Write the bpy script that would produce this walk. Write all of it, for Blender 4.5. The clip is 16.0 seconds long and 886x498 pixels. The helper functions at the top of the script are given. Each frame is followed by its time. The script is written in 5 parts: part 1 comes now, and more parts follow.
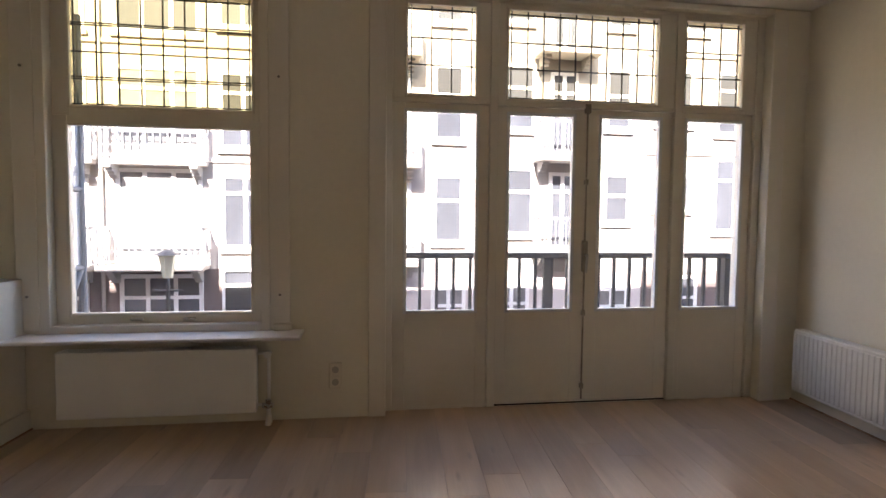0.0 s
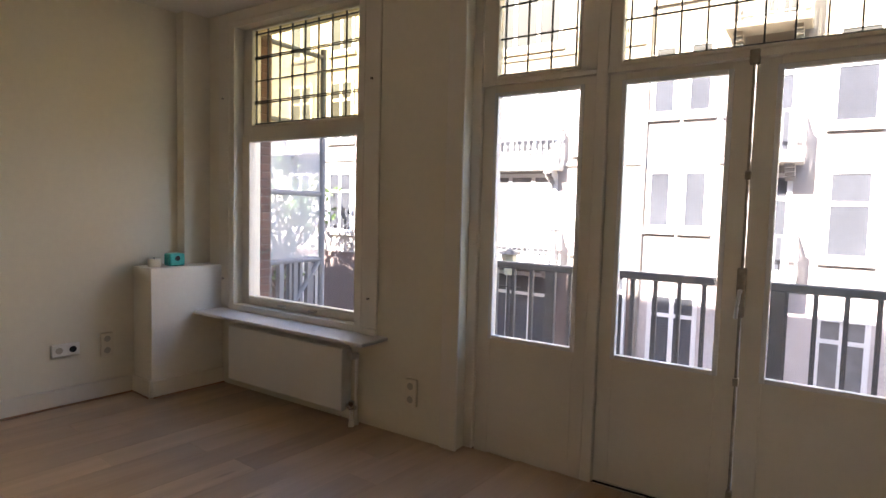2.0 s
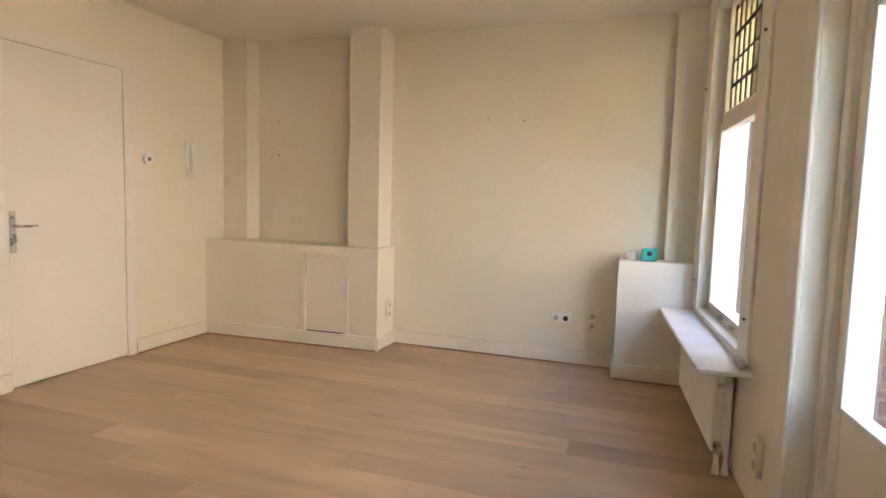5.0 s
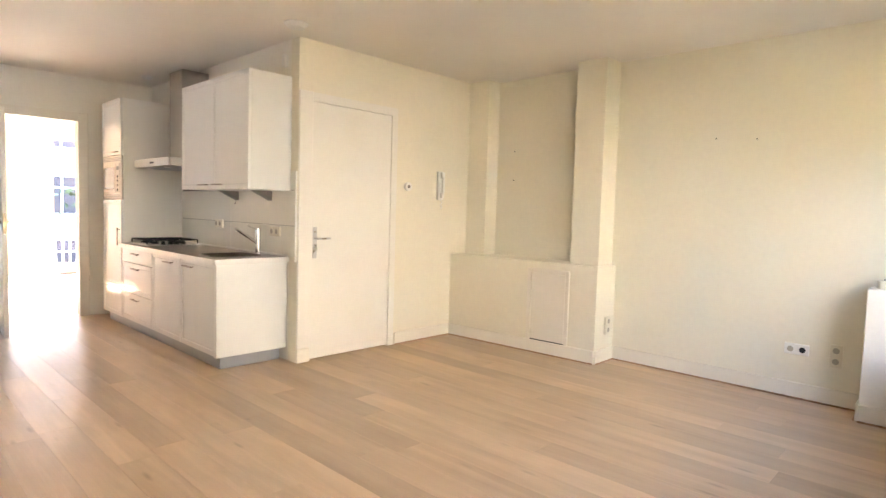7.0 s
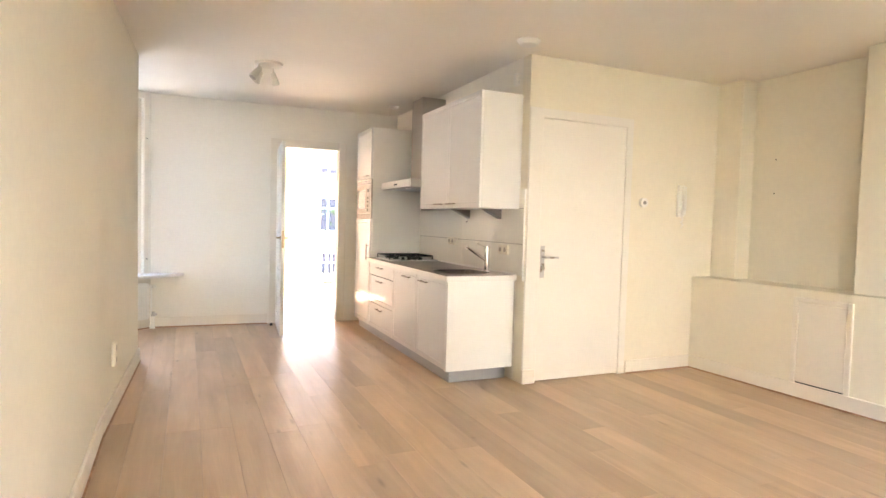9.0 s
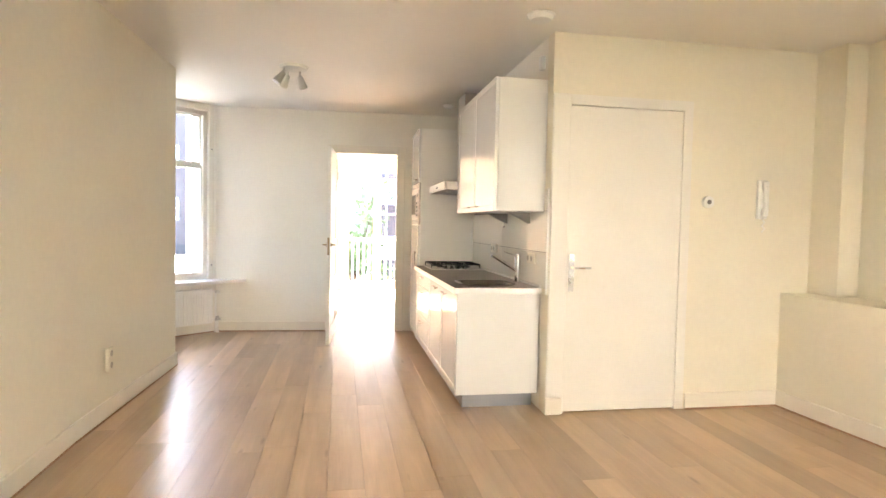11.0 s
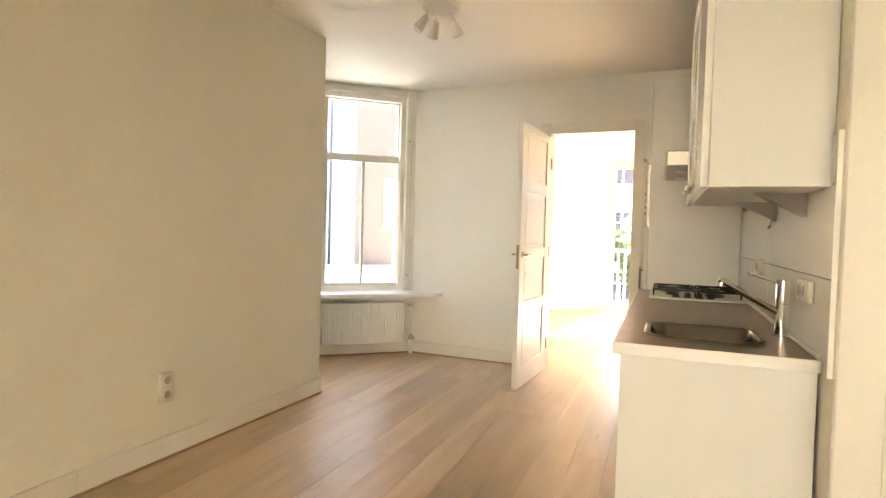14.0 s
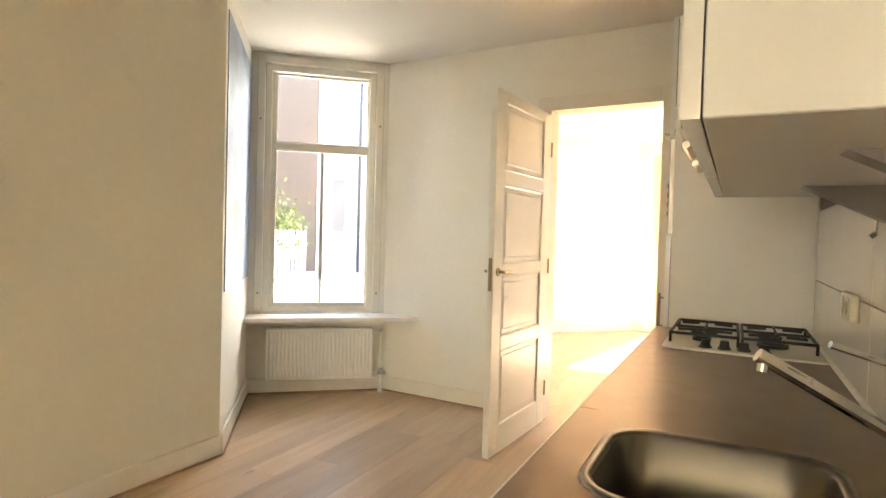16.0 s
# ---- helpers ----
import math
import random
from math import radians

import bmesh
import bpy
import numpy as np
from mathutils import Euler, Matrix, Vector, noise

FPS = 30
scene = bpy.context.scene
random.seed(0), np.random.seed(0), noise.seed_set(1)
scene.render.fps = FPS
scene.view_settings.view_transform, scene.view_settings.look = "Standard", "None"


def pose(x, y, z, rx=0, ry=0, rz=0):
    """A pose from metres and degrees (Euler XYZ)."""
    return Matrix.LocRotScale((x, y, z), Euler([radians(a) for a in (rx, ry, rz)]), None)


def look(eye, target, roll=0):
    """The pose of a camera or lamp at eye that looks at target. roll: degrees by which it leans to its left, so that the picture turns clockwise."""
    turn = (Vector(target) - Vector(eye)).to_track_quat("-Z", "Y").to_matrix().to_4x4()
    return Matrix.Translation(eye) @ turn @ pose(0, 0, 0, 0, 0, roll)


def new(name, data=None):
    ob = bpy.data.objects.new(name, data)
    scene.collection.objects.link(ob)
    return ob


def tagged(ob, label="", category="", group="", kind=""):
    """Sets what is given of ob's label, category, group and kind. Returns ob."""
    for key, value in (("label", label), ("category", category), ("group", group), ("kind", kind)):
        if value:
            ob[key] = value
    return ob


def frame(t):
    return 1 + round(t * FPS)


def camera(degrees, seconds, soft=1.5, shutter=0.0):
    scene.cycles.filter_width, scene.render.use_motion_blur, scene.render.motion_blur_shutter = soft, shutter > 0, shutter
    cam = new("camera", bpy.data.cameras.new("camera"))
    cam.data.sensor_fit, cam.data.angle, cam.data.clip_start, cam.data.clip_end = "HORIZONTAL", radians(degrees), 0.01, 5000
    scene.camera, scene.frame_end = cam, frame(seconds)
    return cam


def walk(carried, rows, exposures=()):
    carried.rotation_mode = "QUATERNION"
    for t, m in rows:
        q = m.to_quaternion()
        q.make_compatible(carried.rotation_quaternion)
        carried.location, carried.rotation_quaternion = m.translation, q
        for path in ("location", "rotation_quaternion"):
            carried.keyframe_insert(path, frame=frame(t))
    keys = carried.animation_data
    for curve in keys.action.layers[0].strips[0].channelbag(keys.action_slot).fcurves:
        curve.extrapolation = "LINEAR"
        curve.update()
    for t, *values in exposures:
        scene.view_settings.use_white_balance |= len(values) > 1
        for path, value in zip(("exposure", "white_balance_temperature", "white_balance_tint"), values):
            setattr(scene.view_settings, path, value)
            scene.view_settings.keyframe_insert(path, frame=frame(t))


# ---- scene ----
cam = camera(75.3, 16.0)

PATH = [
    (0, (-0.007, -3.717, 1.268), (0.133, -1.726, 1.152), 0.6),
    (0.5, (0.486, -3.529, 1.276), (0.321, -1.538, 1.166), 0.9),
    (1, (0.987, -3.24, 1.26), (0.51, -1.3, 1.168), 1.1),
    (1.5, (1.399, -2.963, 1.287), (0.554, -1.153, 1.179), 1.3),
    (2, (1.7, -2.622, 1.32), (0.474, -1.048, 1.186), 1.5),
    (2.5, (1.946, -2.248, 1.313), (0.431, -0.952, 1.165), 1.6),
    (3, (2.05, -1.862, 1.305), (0.268, -0.968, 1.15), 1.7),
    (3.5, (2.046, -1.479, 1.314), (0.119, -0.968, 1.148), 1.6),
    (4, (2.001, -1.115, 1.334), (0.01, -1.07, 1.15), 1.1),
    (4.5, (2.063, -0.868, 1.296), (0.098, -1.194, 1.118), 1.9),
    (4.7, (2.114, -0.785, 1.298), (0.177, -1.248, 1.12), 1.8),
    (6.8, (2.409, -0.252, 1.302), (0.924, -1.584, 1.16), 1.8),
    (7, (2.426, -0.246, 1.303), (0.984, -1.626, 1.173), 1.7),
    (7.5, (2.426, -0.297, 1.302), (1.124, -1.812, 1.195), 1.7),
    (8, (2.436, -0.342, 1.314), (1.293, -1.98, 1.214), 1.7),
    (8.5, (2.41, -0.385, 1.314), (1.44, -2.132, 1.219), 1.6),
    (9, (2.349, -0.395, 1.313), (1.537, -2.22, 1.219), 1.6),
    (9.2, (2.292, -0.395, 1.312), (1.528, -2.241, 1.218), 1.7),
    (11.3, (1.098, -0.629, 1.326), (0.871, -2.614, 1.245), 1.0),
    (11.5, (0.978, -0.688, 1.328), (0.853, -2.682, 1.247), 0.9),
    (12, (0.702, -0.895, 1.317), (0.84, -2.889, 1.24), 1.0),
    (12.5, (0.503, -1.127, 1.321), (0.878, -3.09, 1.244), 1.0),
    (13, (0.407, -1.518, 1.306), (0.967, -3.436, 1.234), 1.1),
    (13.5, (0.366, -1.925, 1.287), (1.015, -3.816, 1.22), 1.4),
    (14, (0.332, -2.366, 1.266), (1.048, -4.232, 1.201), 1.6),
    (14.5, (0.336, -2.785, 1.262), (1.103, -4.631, 1.199), 1.6),
    (15, (0.311, -3.204, 1.263), (1.139, -5.023, 1.204), 1.6),
    (15.5, (0.234, -3.523, 1.279), (1.118, -5.316, 1.22), 1.5),
    (16, (0.16, -3.768, 1.296), (1.068, -5.549, 1.246), 1.6),
]
EXPO = [(0, 3.30, 6750, 18), (1.0, 3.18, 6750, 18), (1.6, 3.22, 6750, 18), (2.5, 3.5, 6850, 18), (3.5, 3.92, 6900, 18), (4.7, 4.5, 6950, 17), (6.8, 5.28, 6500, 13), (9.2, 5.46, 6500, 13), (12.5, 5.25, 7000, 9), (14, 5.14, 7500, 8), (16, 5.0, 7850, 7)]
walk(cam, [(t, look(eye, target, roll)) for t, eye, target, roll in PATH], EXPO)

# ---- light ----
world = bpy.data.worlds.new("sky")
scene.world = world
world.use_nodes = True
nt = world.node_tree
sky = nt.nodes.new("ShaderNodeTexSky")
sky.sky_type = "NISHITA"
sky.sun_disc = False
SUN_ELEV, SUN_AZ = 38.0, 190.0
sky.sun_elevation = radians(SUN_ELEV)
sky.sun_rotation = radians(SUN_AZ)
nt.nodes["Background"].inputs["Strength"].default_value = 0.15
nt.links.new(sky.outputs[0], nt.nodes["Background"].inputs["Color"])
sun_data = bpy.data.lights.new("sun", "SUN")
sun_data.energy, sun_data.angle, sun_data.color = 4.2, radians(0.6), (1.0, 0.968, 0.92)
sun = new("sun", sun_data)
_az, _el = radians(SUN_AZ), radians(SUN_ELEV)
_from = Vector((math.sin(_az) * math.cos(_el), math.cos(_az) * math.cos(_el), math.sin(_el)))
sun.matrix_world = look(_from * 30, (0, 0, 0))


# ---- materials ----
def material(name, color, rough=0.5, metal=0.0, grain=0.0, grain_scale=40.0, blotch=0.0, blotch_scale=2.0,
             bump=0.0, bump_scale=60.0, vary=0.0, coat=0.0):
    """A painted, stained or metal surface with grain, blotches and fine relief."""
    m = bpy.data.materials.new(name)
    m.use_nodes = True
    t = m.node_tree
    b = t.nodes["Principled BSDF"]
    b.inputs["Roughness"].default_value, b.inputs["Metallic"].default_value = rough, metal
    b.inputs["Coat Weight"].default_value = coat
    co = t.nodes.new("ShaderNodeTexCoord").outputs["Object"]

    def noise_node(scale, detail=4.0):
        n = t.nodes.new("ShaderNodeTexNoise")
        n.inputs["Scale"].default_value, n.inputs["Detail"].default_value = scale, detail
        t.links.new(co, n.inputs["Vector"])
        return n.outputs["Fac"]

    col = t.nodes.new("ShaderNodeRGB")
    col.outputs[0].default_value = (*color, 1)
    last = col.outputs[0]

    def dim(fac, amount, value):
        mp = t.nodes.new("ShaderNodeMapRange")
        mp.inputs["From Min"].default_value, mp.inputs["From Max"].default_value = 0.3, 0.7
        mp.inputs["To Min"].default_value, mp.inputs["To Max"].default_value = 1 - amount, 1 + amount
        t.links.new(fac, mp.inputs["Value"])
        mul = t.nodes.new("ShaderNodeVectorMath")
        mul.operation = "SCALE"
        t.links.new(value, mul.inputs[0])
        t.links.new(mp.outputs[0], mul.inputs["Scale"])
        return mul.outputs[0]

    if grain:
        last = dim(noise_node(grain_scale), grain, last)
    if blotch:
        last = dim(noise_node(blotch_scale, 3.0), blotch, last)
    if vary:
        oi = t.nodes.new("ShaderNodeObjectInfo")
        mp = t.nodes.new("ShaderNodeMapRange")
        mp.inputs["To Min"].default_value, mp.inputs["To Max"].default_value = 1 - vary, 1 + vary
        t.links.new(oi.outputs["Random"], mp.inputs["Value"])
        mul = t.nodes.new("ShaderNodeVectorMath")
        mul.operation = "SCALE"
        t.links.new(last, mul.inputs[0])
        t.links.new(mp.outputs[0], mul.inputs["Scale"])
        last = mul.outputs[0]
    t.links.new(last, b.inputs["Base Color"])
    if blotch:
        rr = t.nodes.new("ShaderNodeMapRange")
        rr.inputs["To Min"].default_value, rr.inputs["To Max"].default_value = rough * 0.8, min(1, rough * 1.2)
        t.links.new(noise_node(blotch_scale * 3), rr.inputs["Value"])
        t.links.new(rr.outputs[0], b.inputs["Roughness"])
    if bump:
        bp = t.nodes.new("ShaderNodeBump")
        bp.inputs["Strength"].default_value, bp.inputs["Distance"].default_value = bump, 0.004
        t.links.new(noise_node(bump_scale), bp.inputs["Height"])
        t.links.new(bp.outputs[0], b.inputs["Normal"])
    return m


def oak_material():
    """Wide oiled oak boards: long grain, knots, a tone of its own for every board."""
    m = bpy.data.materials.new("oak")
    m.use_nodes = True
    t = m.node_tree
    b = t.nodes["Principled BSDF"]
    L = t.links.new
    geo = t.nodes.new("ShaderNodeNewGeometry").outputs["Position"]
    oi = t.nodes.new("ShaderNodeObjectInfo").outputs["Random"]
    off = t.nodes.new("ShaderNodeVectorMath")
    off.operation = "MULTIPLY_ADD"
    off.inputs[1].default_value = (1, 1, 1)
    L(geo, off.inputs[0])
    sc = t.nodes.new("ShaderNodeVectorMath")
    sc.operation = "SCALE"
    sc.inputs[0].default_value = (13.0, 37.0, 5.0)
    L(oi, sc.inputs["Scale"])
    L(sc.outputs[0], off.inputs[2])

    def noise_at(scale3, detail, dist=0.0):
        mp = t.nodes.new("ShaderNodeMapping")
        mp.inputs["Scale"].default_value = scale3
        L(off.outputs[0], mp.inputs["Vector"])
        n = t.nodes.new("ShaderNodeTexNoise")
        n.inputs["Scale"].default_value, n.inputs["Detail"].default_value, n.inputs["Distortion"].default_value = 1.0, detail, dist
        L(mp.outputs[0], n.inputs["Vector"])
        return n.outputs["Fac"]

    ramp = t.nodes.new("ShaderNodeValToRGB")
    e = ramp.color_ramp.elements
    e[0].position, e[0].color = 0.28, (0.485, 0.328, 0.198, 1)
    e[1].position, e[1].color = 0.72, (0.61, 0.424, 0.267, 1)
    L(noise_at((11, 1.1, 1), 5.0, 0.5), ramp.inputs[0])
    fine = t.nodes.new("ShaderNodeMapRange")
    fine.inputs["To Min"].default_value, fine.inputs["To Max"].default_value = 0.93, 1.06
    L(noise_at((140, 4, 1), 3.0), fine.inputs["Value"])
    tone = t.nodes.new("ShaderNodeMapRange")
    tone.inputs["To Min"].default_value, tone.inputs["To Max"].default_value = 0.85, 1.13
    L(oi, tone.inputs["Value"])
    mul = t.nodes.new("ShaderNodeMath")
    mul.operation = "MULTIPLY"
    L(fine.outputs[0], mul.inputs[0])
    L(tone.outputs[0], mul.inputs[1])
    mp = t.nodes.new("ShaderNodeMapping")
    mp.inputs["Scale"].default_value = (7.0, 1.6, 1.0)
    L(off.outputs[0], mp.inputs["Vector"])
    vor = t.nodes.new("ShaderNodeTexVoronoi")
    vor.inputs["Scale"].default_value = 1.0
    L(mp.outputs[0], vor.inputs["Vector"])
    knot = t.nodes.new("ShaderNodeMapRange")
    knot.inputs["From Min"].default_value, knot.inputs["From Max"].default_value = 0.03, 0.12
    knot.inputs["To Min"].default_value, knot.inputs["To Max"].default_value = 0.72, 1.0
    L(vor.outputs["Distance"], knot.inputs["Value"])
    smear = t.nodes.new("ShaderNodeMapRange")
    smear.inputs["From Min"].default_value, smear.inputs["From Max"].default_value = 0.35, 0.68
    smear.inputs["To Min"].default_value, smear.inputs["To Max"].default_value = 0.92, 1.05
    L(noise_at((2.2, 1.3, 1), 3.0), smear.inputs["Value"])
    both = t.nodes.new("ShaderNodeMath")
    both.operation = "MULTIPLY"
    L(knot.outputs[0], both.inputs[0])
    L(smear.outputs[0], both.inputs[1])
    allm = t.nodes.new("ShaderNodeMath")
    allm.operation = "MULTIPLY"
    L(mul.outputs[0], allm.inputs[0])
    L(both.outputs[0], allm.inputs[1])
    out = t.nodes.new("ShaderNodeVectorMath")
    out.operation = "SCALE"
    L(ramp.outputs[0], out.inputs[0])
    L(allm.outputs[0], out.inputs["Scale"])
    L(out.outputs[0], b.inputs["Base Color"])
    rr = t.nodes.new("ShaderNodeMapRange")
    rr.inputs["To Min"].default_value, rr.inputs["To Max"].default_value = 0.26, 0.42
    L(noise_at((9, 2.5, 1), 4.0), rr.inputs["Value"])
    L(rr.outputs[0], b.inputs["Roughness"])
    bp = t.nodes.new("ShaderNodeBump")
    bp.inputs["Strength"].default_value, bp.inputs["Distance"].default_value = 0.25, 0.002
    L(noise_at((90, 3, 1), 4.0), bp.inputs["Height"])
    L(bp.outputs[0], b.inputs["Normal"])
    return m


def glass_material(name, tint=(1, 1, 1), rough=0.0, gloss=0.08, haze=0.0):
    """Thin clear glass: a mirror that grows towards grazing, and a whitish film for dirt and glare."""
    m = bpy.data.materials.new(name)
    m.use_nodes = True
    t = m.node_tree
    t.nodes.remove(t.nodes["Principled BSDF"])
    tr = t.nodes.new("ShaderNodeBsdfTransparent")
    tr.inputs[0].default_value = (*tint, 1)
    gl = t.nodes.new("ShaderNodeBsdfGlossy")
    gl.inputs["Roughness"].default_value = rough
    mix = t.nodes.new("ShaderNodeMixShader")
    lw = t.nodes.new("ShaderNodeLayerWeight")
    pw = t.nodes.new("ShaderNodeMath")
    pw.operation, pw.inputs[1].default_value = "POWER", 4.0
    t.links.new(lw.outputs["Facing"], pw.inputs[0])
    ad = t.nodes.new("ShaderNodeMath")
    ad.operation, ad.inputs[1].default_value, ad.inputs[2].default_value = "MULTIPLY_ADD", 0.5, gloss * 0.5
    t.links.new(pw.outputs[0], ad.inputs[0])
    t.links.new(ad.outputs[0], mix.inputs[0])
    t.links.new(tr.outputs[0], mix.inputs[1])
    t.links.new(gl.outputs[0], mix.inputs[2])
    last = mix.outputs[0]
    # translucent film imitates a glare veil, with some dirt, over the view
    if haze:
        film = t.nodes.new("ShaderNodeBsdfTranslucent")
        film.inputs[0].default_value = (0.82, 0.84, 0.88, 1)
        n = t.nodes.new("ShaderNodeTexNoise")
        n.inputs["Scale"].default_value, n.inputs["Detail"].default_value = 4.0, 6.0
        t.links.new(t.nodes.new("ShaderNodeTexCoord").outputs["Object"], n.inputs["Vector"])
        amount = t.nodes.new("ShaderNodeMapRange")
        amount.inputs["From Min"].default_value, amount.inputs["From Max"].default_value = 0.3, 0.7
        amount.inputs["To Min"].default_value, amount.inputs["To Max"].default_value = haze * 0.5, haze * 1.5
        t.links.new(n.outputs["Fac"], amount.inputs["Value"])
        over = t.nodes.new("ShaderNodeMixShader")
        t.links.new(amount.outputs[0], over.inputs[0])
        t.links.new(last, over.inputs[1])
        t.links.new(film.outputs[0], over.inputs[2])
        last = over.outputs[0]
    t.links.new(last, t.nodes["Material Output"].inputs[0])
    return m


def brick_material(name, color, joint, way):
    """Brickwork in courses for walls that run along the direction way."""
    m = material(name, color, 0.85, grain=0.2, grain_scale=30, blotch=0.12, blotch_scale=0.8, bump=0.4)
    t = m.node_tree
    pos = t.nodes.new("ShaderNodeNewGeometry").outputs["Position"]
    dot = t.nodes.new("ShaderNodeVectorMath")
    dot.operation = "DOT_PRODUCT"
    dot.inputs[1].default_value = (way[0], way[1], 0)
    t.links.new(pos, dot.inputs[0])
    sep = t.nodes.new("ShaderNodeSeparateXYZ")
    t.links.new(pos, sep.inputs[0])
    com = t.nodes.new("ShaderNodeCombineXYZ")
    t.links.new(dot.outputs["Value"], com.inputs[0])
    t.links.new(sep.outputs["Z"], com.inputs[1])
    br = t.nodes.new("ShaderNodeTexBrick")
    br.inputs["Scale"].default_value = 1.0
    br.inputs["Brick Width"].default_value, br.inputs["Row Height"].default_value = 0.22, 0.068
    br.inputs["Mortar Size"].default_value = 0.007
    br.inputs["Color1"].default_value = (*color, 1)
    br.inputs["Color2"].default_value = (*[c * 0.78 for c in color], 1)
    br.inputs["Mortar"].default_value = (*joint, 1)
    t.links.new(com.outputs[0], br.inputs["Vector"])
    b = t.nodes["Principled BSDF"]
    t.links.new(br.outputs["Color"], b.inputs["Base Color"])
    return m


REARW = material("rear_white_paint", (0.88, 0.88, 0.875), 0.7, grain=0.015, blotch=0.02, bump=0.03, bump_scale=60)
BEAD = material("oak_bead", (0.38, 0.215, 0.12), 0.5, grain=0.2, grain_scale=30)
WALL = material("wall_paint", (0.80, 0.745, 0.605), 0.75, grain=0.015, grain_scale=25, blotch=0.025, blotch_scale=0.9, bump=0.03, bump_scale=60)
WHITE_WALL = material("white_wall_paint", (0.84, 0.80, 0.70), 0.7, grain=0.015, blotch=0.02, blotch_scale=1.1, bump=0.03, bump_scale=60)
CEIL = material("ceiling_paint", (0.85, 0.805, 0.715), 0.8, blotch=0.03, blotch_scale=0.8, bump=0.03, bump_scale=60)
TRIM = material("cream_gloss_paint", (0.80, 0.745, 0.635), 0.38, grain=0.01, blotch=0.03, blotch_scale=3, bump=0.05, bump_scale=30)
DOORP = material("door_paint", (0.80, 0.765, 0.685), 0.42, grain=0.01, blotch=0.02, blotch_scale=2, bump=0.04, bump_scale=30)
GLOSS = material("white_cabinet_lacquer", (0.87, 0.86, 0.825), 0.14, blotch=0.01, blotch_scale=2, coat=0.3)
# cabinet white dimmed in colour to stand in for weaker light
PANEL = material("dimmed_cabinet_side", (0.765, 0.755, 0.71), 0.4, blotch=0.015, blotch_scale=2)
BEADW = material("white_glazing_bead_paint", (0.82, 0.82, 0.81), 0.25, blotch=0.02, blotch_scale=6)
OAK = oak_material()
SUBFLOOR = material("subfloor", (0.20, 0.125, 0.075), 0.8, grain=0.2)
STEEL = material("brushed_steel", (0.56, 0.54, 0.51), 0.28, 1.0, grain=0.05, grain_scale=200, blotch=0.05, blotch_scale=6)
CHROME = material("chrome", (0.75, 0.74, 0.72), 0.1, 1.0)
WORKTOP = material("brushed_steel_top", (0.32, 0.24, 0.182), 0.33, 1.0, grain=0.04, grain_scale=250, blotch=0.05, blotch_scale=5)
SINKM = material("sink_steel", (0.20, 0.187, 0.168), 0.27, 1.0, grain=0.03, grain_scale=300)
HOODM = material("hood_steel", (0.40, 0.365, 0.325), 0.36, 1.0, grain=0.03, grain_scale=300)
BRKT = material("grey_bracket_metal", (0.27, 0.245, 0.21), 0.45, 0.2, blotch=0.06, blotch_scale=8)
HOBM = material("hob_steel", (0.74, 0.71, 0.66), 0.34, 1.0, grain=0.03, grain_scale=250)
# brighter copy of the cabinet side white, stronger light put into the colour
TALLP = material("lit_cabinet_side", (0.87, 0.85, 0.78), 0.35, blotch=0.015, blotch_scale=2)
YLEAF = material("yellow_green_leaf", (0.17, 0.20, 0.05), 0.6, grain=0.3, grain_scale=3)
PLINTH = material("grey_plinth", (0.36, 0.37, 0.385), 0.35, 0.6, blotch=0.06, blotch_scale=3)
BLACK = material("black_iron", (0.02, 0.02, 0.022), 0.45, grain=0.1)
DARK = material("dark_gap", (0.025, 0.022, 0.02), 0.8)
RAD = material("radiator_enamel", (0.87, 0.85, 0.79), 0.35, blotch=0.02, blotch_scale=4)
SILLM = material("pale_sill_stone", (0.78, 0.74, 0.70), 0.3, grain=0.03, grain_scale=120, blotch=0.08, blotch_scale=5)
PLASTIC = material("cream_plastic", (0.76, 0.70, 0.56), 0.35)
WPLASTIC = material("white_plastic", (0.82, 0.80, 0.74), 0.35)
TEAL = material("turquoise_glaze", (0.03, 0.42, 0.36), 0.3, blotch=0.08, blotch_scale=30)
SLATE = material("blue_grey_board_paint", (0.22, 0.28, 0.40), 0.45, grain=0.08, blotch=0.3, blotch_scale=3)
LEAD = material("lead_came", (0.03, 0.028, 0.025), 0.6)
GLASS = glass_material("window_glass")
# street panes carry the painted glare veil
STREETGLASS = glass_material("hazy_street_glass", haze=0.012)
LEADGLASS = glass_material("old_yellowish_glass", (0.90, 0.84, 0.62))
PALELEAD = glass_material("old_cream_glass", (0.96, 0.92, 0.80))
CLOUDED = bpy.data.materials.new("clouded_plastic")
CLOUDED.use_nodes = True
_t = CLOUDED.node_tree
_b = _t.nodes["Principled BSDF"]
_b.inputs["Base Color"].default_value, _b.inputs["Roughness"].default_value = (0.55, 0.56, 0.6, 1), 0.4
_n = _t.nodes.new("ShaderNodeTexNoise")
_n.inputs["Scale"].default_value = 3.0
_r = _t.nodes.new("ShaderNodeMapRange")
_r.inputs["To Min"].default_value, _r.inputs["To Max"].default_value = 0.25, 0.6
_t.links.new(_n.outputs["Fac"], _r.inputs["Value"])
_t.links.new(_r.outputs[0], _b.inputs["Alpha"])
PALEBLUE = material("blue_grey_paint", (0.17, 0.18, 0.21), 0.5, blotch=0.1, blotch_scale=6)
CREAMGLASS = material("cream_lantern_glass", (0.55, 0.52, 0.36), 0.3, blotch=0.1, blotch_scale=5)
SHOPDARK = material("dark_shop_front", (0.022, 0.025, 0.028), 0.5, grain=0.2, blotch=0.3, blotch_scale=0.8)
TILE = material("white_splash_panel", (0.88, 0.855, 0.755), 0.18, blotch=0.015, vary=0.015, coat=0.2)
